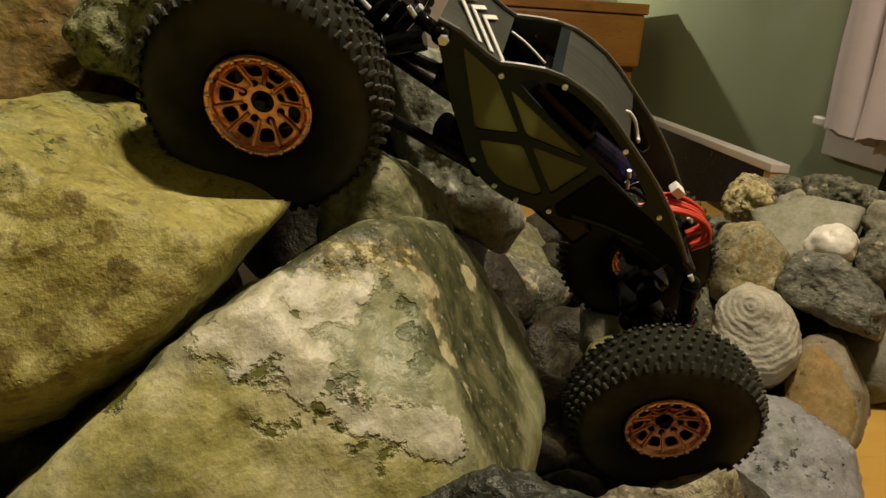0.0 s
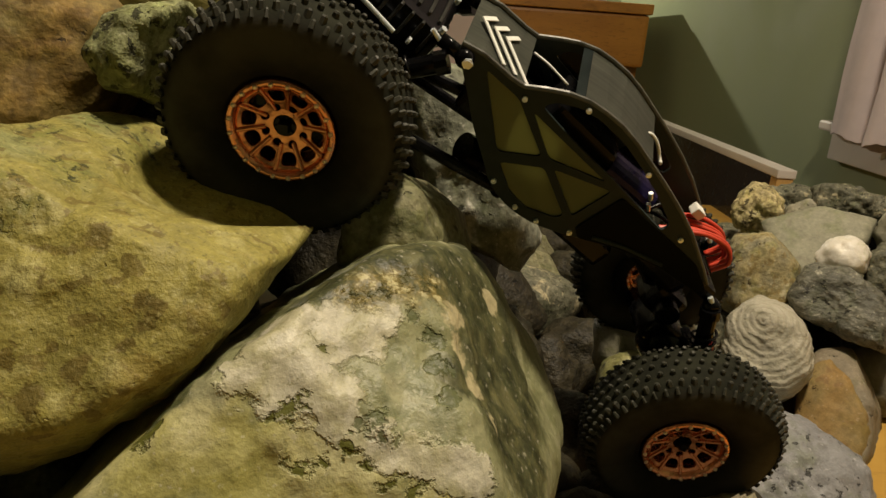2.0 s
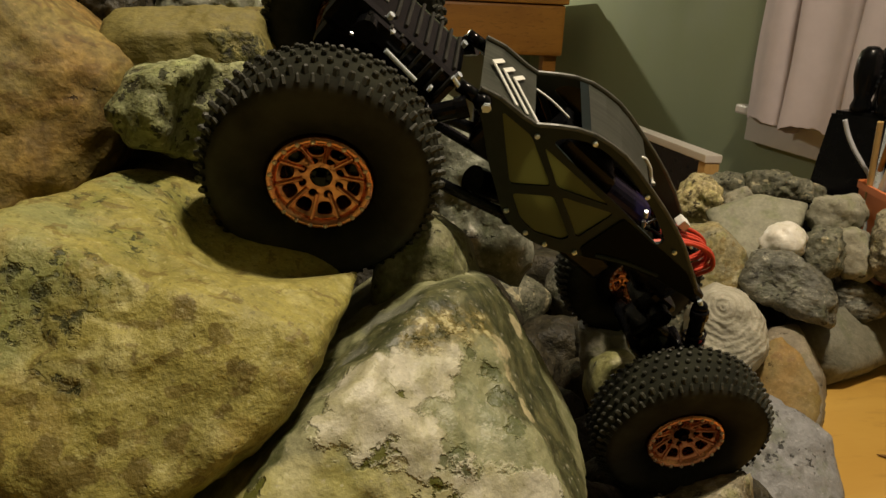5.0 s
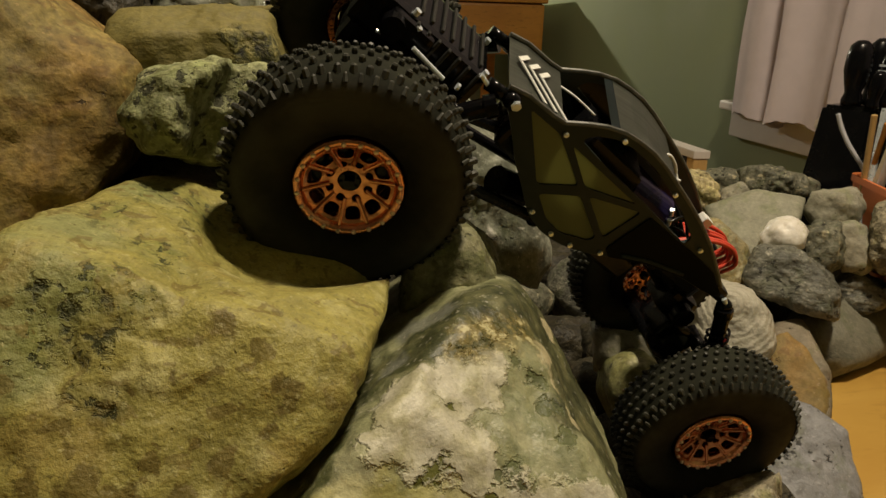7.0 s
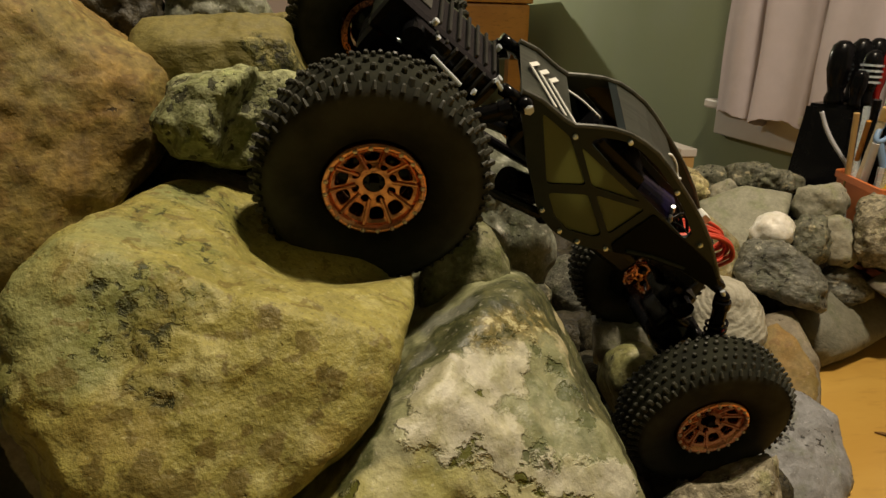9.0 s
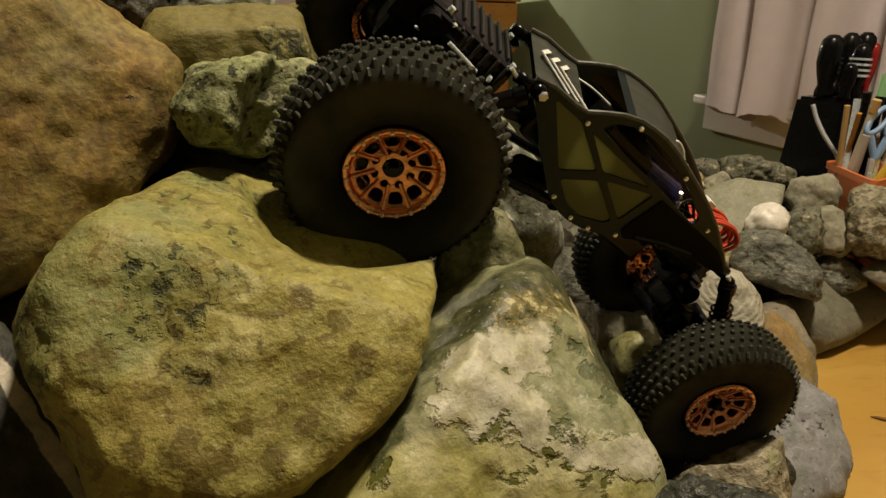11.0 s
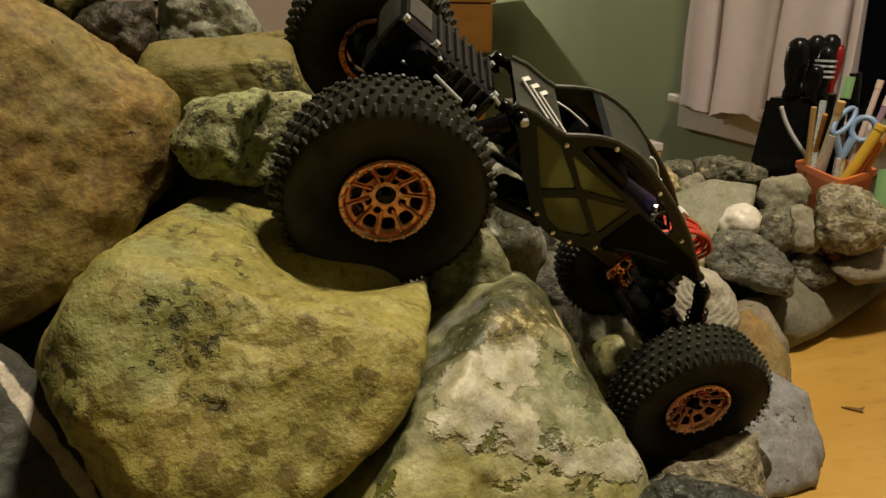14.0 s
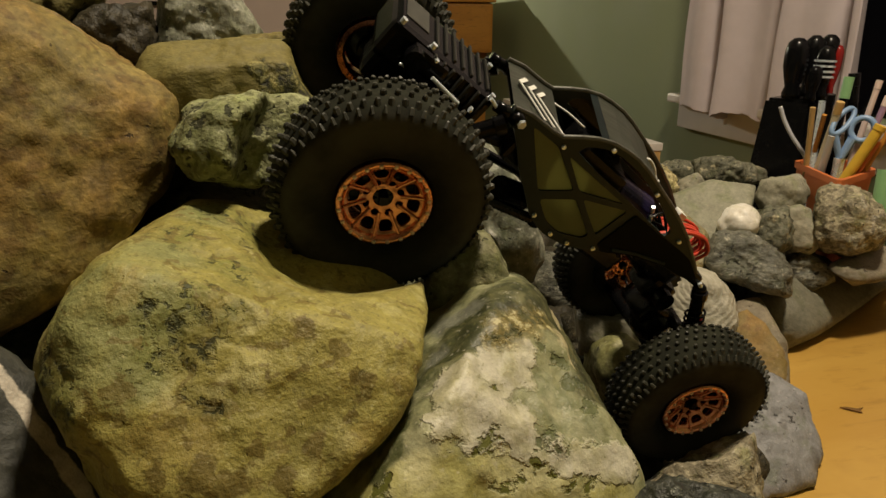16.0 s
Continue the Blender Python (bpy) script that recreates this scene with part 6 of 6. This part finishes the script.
# ---- pen bin, tool block and what stands in them ----
def frustum_bin(bm, corners_top, z_top, z_bottom, shrink, wall):
    """A four-cornered bin with a rolled rim, open at the top."""
    mid = sum((Vector(c) for c in corners_top), Vector((0, 0))) / len(corners_top)
    def ring(scale, z):
        return [bm.verts.new((*(mid + (Vector(c) - mid) * scale), z)) for c in corners_top]
    rings = [ring(shrink, z_bottom), ring(1.0, z_top - 0.007), ring(1.06, z_top - 0.007), ring(1.06, z_top), ring(1.0 - wall, z_top), ring(shrink - wall, z_bottom + 0.003)]
    n = len(corners_top)
    for a, b in zip(rings, rings[1:]):
        for k in range(n):
            bm.faces.new((a[k], a[(k + 1) % n], b[(k + 1) % n], b[k]))
    bm.faces.new(rings[0][::-1]), bm.faces.new(rings[-1])
    bmesh.ops.recalc_face_normals(bm, faces=bm.faces[:])
    return bm


top = rounded([(0.610, 0.699), (0.576, 0.589), (0.665, 0.632), (0.675, 0.700)], 0.014, 4)
pen_bin = tagged(new("pen_bin"), "orange plastic bin crammed with pens and scissors", "pen bin")
part("bin_body", frustum_bin(bmesh.new(), top, 0.161, 0.040, 0.80, 0.06), ORANGE, pen_bin)


def stick(name, a, b, r, mat, label, category="pen", r2=None, tip=None, tip_mat=None):
    ob = tagged(new(name), label, category, "things in the pen bin")
    a, b = Vector(a), Vector(b)
    bm = rod(bmesh.new(), a, b, r, 14, r2)
    part("barrel", bm, mat, ob)
    if tip:
        d = (b - a).normalized()
        part("cap", rod(bmesh.new(), b + d * 0.0004, b + d * tip, r * 1.12, 14), tip_mat, ob)
    return ob


def down(top, foot, z=0.050):
    """The foot of a stick that leans from top through foot, on the bin's bottom."""
    a, b = Vector(top), Vector(foot)
    t = min((a.z - z) / max(a.z - b.z, 0.01), 1.9)
    return a + (b - a) * t


stick("marker", down((0.6065, 0.640, 0.2367), (0.607, 0.655, 0.168)), (0.6040, 0.6393, 0.2240), 0.0040, CREAM, "cream and gold banded paint marker", "marker", None, 0.014, PINE)
stick("marker", down((0.6000, 0.636, 0.2010), (0.6035, 0.645, 0.167)), (0.6000, 0.636, 0.2010), 0.0040, TRIM, "slim white marker pen", "marker")
stick("glue_stick", down((0.6269, 0.655, 0.2615), (0.6200, 0.652, 0.215)), (0.6235, 0.6535, 0.2385), 0.0050, BLACK, "dark tube with a pale green cap", "tube", None, 0.024, GREENP)
stick("marker", down((0.6402, 0.662, 0.2665), (0.6440, 0.660, 0.222)), (0.6415, 0.6615, 0.2520), 0.0058, BLACK, "thick black marker pen with flat cap", "marker", None, 0.014, BLACK)
stick("highlighter", down((0.6320, 0.608, 0.2090), (0.6180, 0.622, 0.1600), 0.060), (0.6320, 0.608, 0.2090), 0.0058, YELLOW, "yellow rounded tool handle", "handle", None, 0.006, YELLOW)
stick("brush", down((0.5920, 0.662, 0.2290), (0.6010, 0.668, 0.165)), (0.5920, 0.662, 0.2290), 0.0030, PINE, "thin wooden brush handle", "brush")
stick("pencil", down((0.650, 0.612, 0.205), (0.640, 0.622, 0.165)), (0.650, 0.612, 0.205), 0.0030, CABINET, "thin brown wooden pencil", "pencil")
stick("pencil", down((0.648, 0.636, 0.250), (0.640, 0.640, 0.190)), (0.648, 0.636, 0.250), 0.0032, PINK, "pale pink pencil with crumpled end", "pencil", None, 0.010, PINK)
stick("pencil", down((0.652, 0.648, 0.235), (0.640, 0.650, 0.190)), (0.652, 0.648, 0.235), 0.0035, BLACK, "slim black drawing pen", "pen")
stick("pencil", down((0.640, 0.612, 0.196), (0.630, 0.620, 0.165)), (0.640, 0.612, 0.196), 0.0028, ORANGE, "thin orange wooden pencil", "pencil")
stick("marker", down((0.608, 0.656, 0.232), (0.614, 0.664, 0.165)), (0.608, 0.656, 0.232), 0.0040, BLACK, "slim black marker pen", "marker", None, 0.012, GLOSS)
stick("marker", down((0.630, 0.660, 0.240), (0.622, 0.655, 0.170)), (0.630, 0.660, 0.238), 0.0045, GLOSS, "glossy dark marker pen", "marker", None, 0.012, BLACK)
stick("pencil", down((0.598, 0.650, 0.222), (0.608, 0.668, 0.165)), (0.598, 0.650, 0.222), 0.0026, CABINET, "thin brown wooden pencil", "pencil")
stick("pen", down((0.652, 0.626, 0.232), (0.640, 0.632, 0.170)), (0.652, 0.626, 0.232), 0.0034, LILAC, "pale lilac pen with a soft tip", "pen", None, 0.012, PINK)
stick("tool_shank", down((0.612, 0.672, 0.235), (0.606, 0.664, 0.170)), (0.612, 0.672, 0.235), 0.0036, STEEL, "bright steel tool shank", "tool")
tube = wire_mesh("plastic_tube", smooth_path([(0.5841, 0.705, 0.2256), (0.5883, 0.700, 0.2101), (0.5940, 0.692, 0.1940), (0.6010, 0.684, 0.1800), (0.6090, 0.678, 0.1640), (0.6170, 0.668, 0.1200)]), 0.0026, CLEAR)
tagged(tube, "bent translucent plastic tube hooked over the bin", "tube")

# scissors: two looped light blue handles and steel blades
scissors = tagged(new("scissors"), "scissors with light blue plastic handles in the bin", "scissors")


def loop_handle(name, centre, u, v, ru, rv, r):
    pts = [Vector(centre) + Vector(u) * ru * math.cos(a) + Vector(v) * rv * math.sin(a) for a in (2 * math.pi * k / 28 for k in range(29))]
    ob = wire_mesh(name, pts, r, SCISSOR, "light blue looped handle")
    ob.parent = scissors


U, V = Vector((0.60, -0.72, -0.35)).normalized(), Vector((0.35, -0.10, 0.93)).normalized()
loop_handle("handle_loop", (0.6284, 0.625, 0.2082), U, V, 0.0115, 0.0125, 0.0036)
loop_handle("handle_loop", (0.6130, 0.638, 0.2160), Vector((0.71, 0.13, 0.70)), Vector((0.64, -0.45, -0.58)).normalized(), 0.0185, 0.0065, 0.0030)
part("shank", rod(bmesh.new(), (0.6200, 0.628, 0.1980), (0.6122, 0.631, 0.1760), 0.0052, 10, 0.0040), SCISSOR, scissors)
part("shank", rod(bmesh.new(), (0.6030, 0.636, 0.2030), (0.6110, 0.632, 0.1760), 0.0040, 10, 0.0036), SCISSOR, scissors)
for k in (-1, 1):
    part("blade", rod(bmesh.new(), (0.6120 + 0.002 * k, 0.632, 0.1758), (0.616 + 0.004 * k, 0.640, 0.052), 0.0045, 6, 0.001), STEEL, scissors)

# black tool block with upright handles
block = tagged(new("tool_block"), "black slanted block holding black-handled tools", "tool block")
bm = bmesh.new()
foot = [(0.596, 0.785), (0.640, 0.720), (0.730, 0.770), (0.690, 0.840)]
head = [(0.622, 0.782), (0.654, 0.735), (0.722, 0.775), (0.692, 0.824)]
lo, hi = [bm.verts.new((x, y, 0.001)) for x, y in foot], [bm.verts.new((x, y, 0.228)) for x, y in head]
bm.faces.new(lo[::-1]), bm.faces.new(hi)
for k in range(4):
    bm.faces.new((lo[k], lo[(k + 1) % 4], hi[(k + 1) % 4], hi[k]))
bmesh.ops.bevel(bm, geom=bm.edges[:], offset=0.004, segments=2, affect="EDGES")
bmesh.ops.recalc_face_normals(bm, faces=bm.faces[:])
part("block_body", bm, BLACK, block)


def tool(x, y, z0, z1, r, mat, lean, label, extra=None):
    ob = tagged(new("screwdriver"), label, "screwdriver", "tools in the block")
    h = z1 - z0
    prof = [(0.0005, 0), (r * 0.75, 0), (r * 0.8, h * 0.08), (r * 0.62, h * 0.2), (r * 0.8, h * 0.35), (r, h * 0.55), (r * 0.96, h * 0.78), (r * 0.80, h * 0.92), (r * 0.4, h * 0.99), (0.0005, h)]
    bm = lathe(bmesh.new(), prof, 20, "Z")
    bmesh.ops.transform(bm, matrix=pose(x, y, z0, lean[0], lean[1], 0), verts=bm.verts[:])
    part("handle", bm, mat, ob, "", True)
    if extra:
        bm = bmesh.new()
        for k in range(4):
            rod(bm, (0, 0, h * (0.40 + 0.10 * k)), (0, 0, h * (0.44 + 0.10 * k)), r * 1.12, 18)
        bmesh.ops.transform(bm, matrix=pose(x, y, z0, lean[0], lean[1], 0), verts=bm.verts[:])
        part("ferrule", bm, extra, ob, "bright steel bands")


tool(0.646, 0.765, 0.2285, 0.303, 0.0145, BLACK, (0, 0), "black bulbous screwdriver handle standing in the block")
tool(0.680, 0.778, 0.2285, 0.306, 0.0125, BLACK, (0, 2), "black screwdriver handle in the block")
tool(0.698, 0.776, 0.2285, 0.307, 0.0130, BLACK, (0, 4), "black screwdriver handle in the block")
tool(0.6770, 0.752, 0.2285, 0.293, 0.0115, BLACK, (0, 2), "black ratchet handle with bright steel rings", STEEL)
tool(0.7030, 0.766, 0.2285, 0.294, 0.0070, DARKRED, (0, 6), "slim clear red screwdriver handle")
tool(0.655, 0.742, 0.2285, 0.270, 0.0095, GLOSS, (4, 0), "short glossy black tool handle")
tagged(part("paint_tube", rod(bmesh.new(), (0.592, 0.548, 0.122), (0.596, 0.556, 0.178), 0.0085, 18, 0.0065), GREENP), "pale green plastic tube leaning by the bin", "tube")
pebble = tagged(part("leaf_scrap", plate(bmesh.new(), [(0, 0), (0.004, 0.0015), (0.009, 0.001), (0.013, 0.0035), (0.0105, 0.0005), (0.011, -0.003), (0.006, -0.0015)], 0, 0.0006), LEAF), "tiny dry brown leaf scrap on the table", "leaf")
pebble.matrix_world = pose(0.460, 0.424, 0.0012, -90, 0, -30) @ Matrix.Scale(1.5, 4)
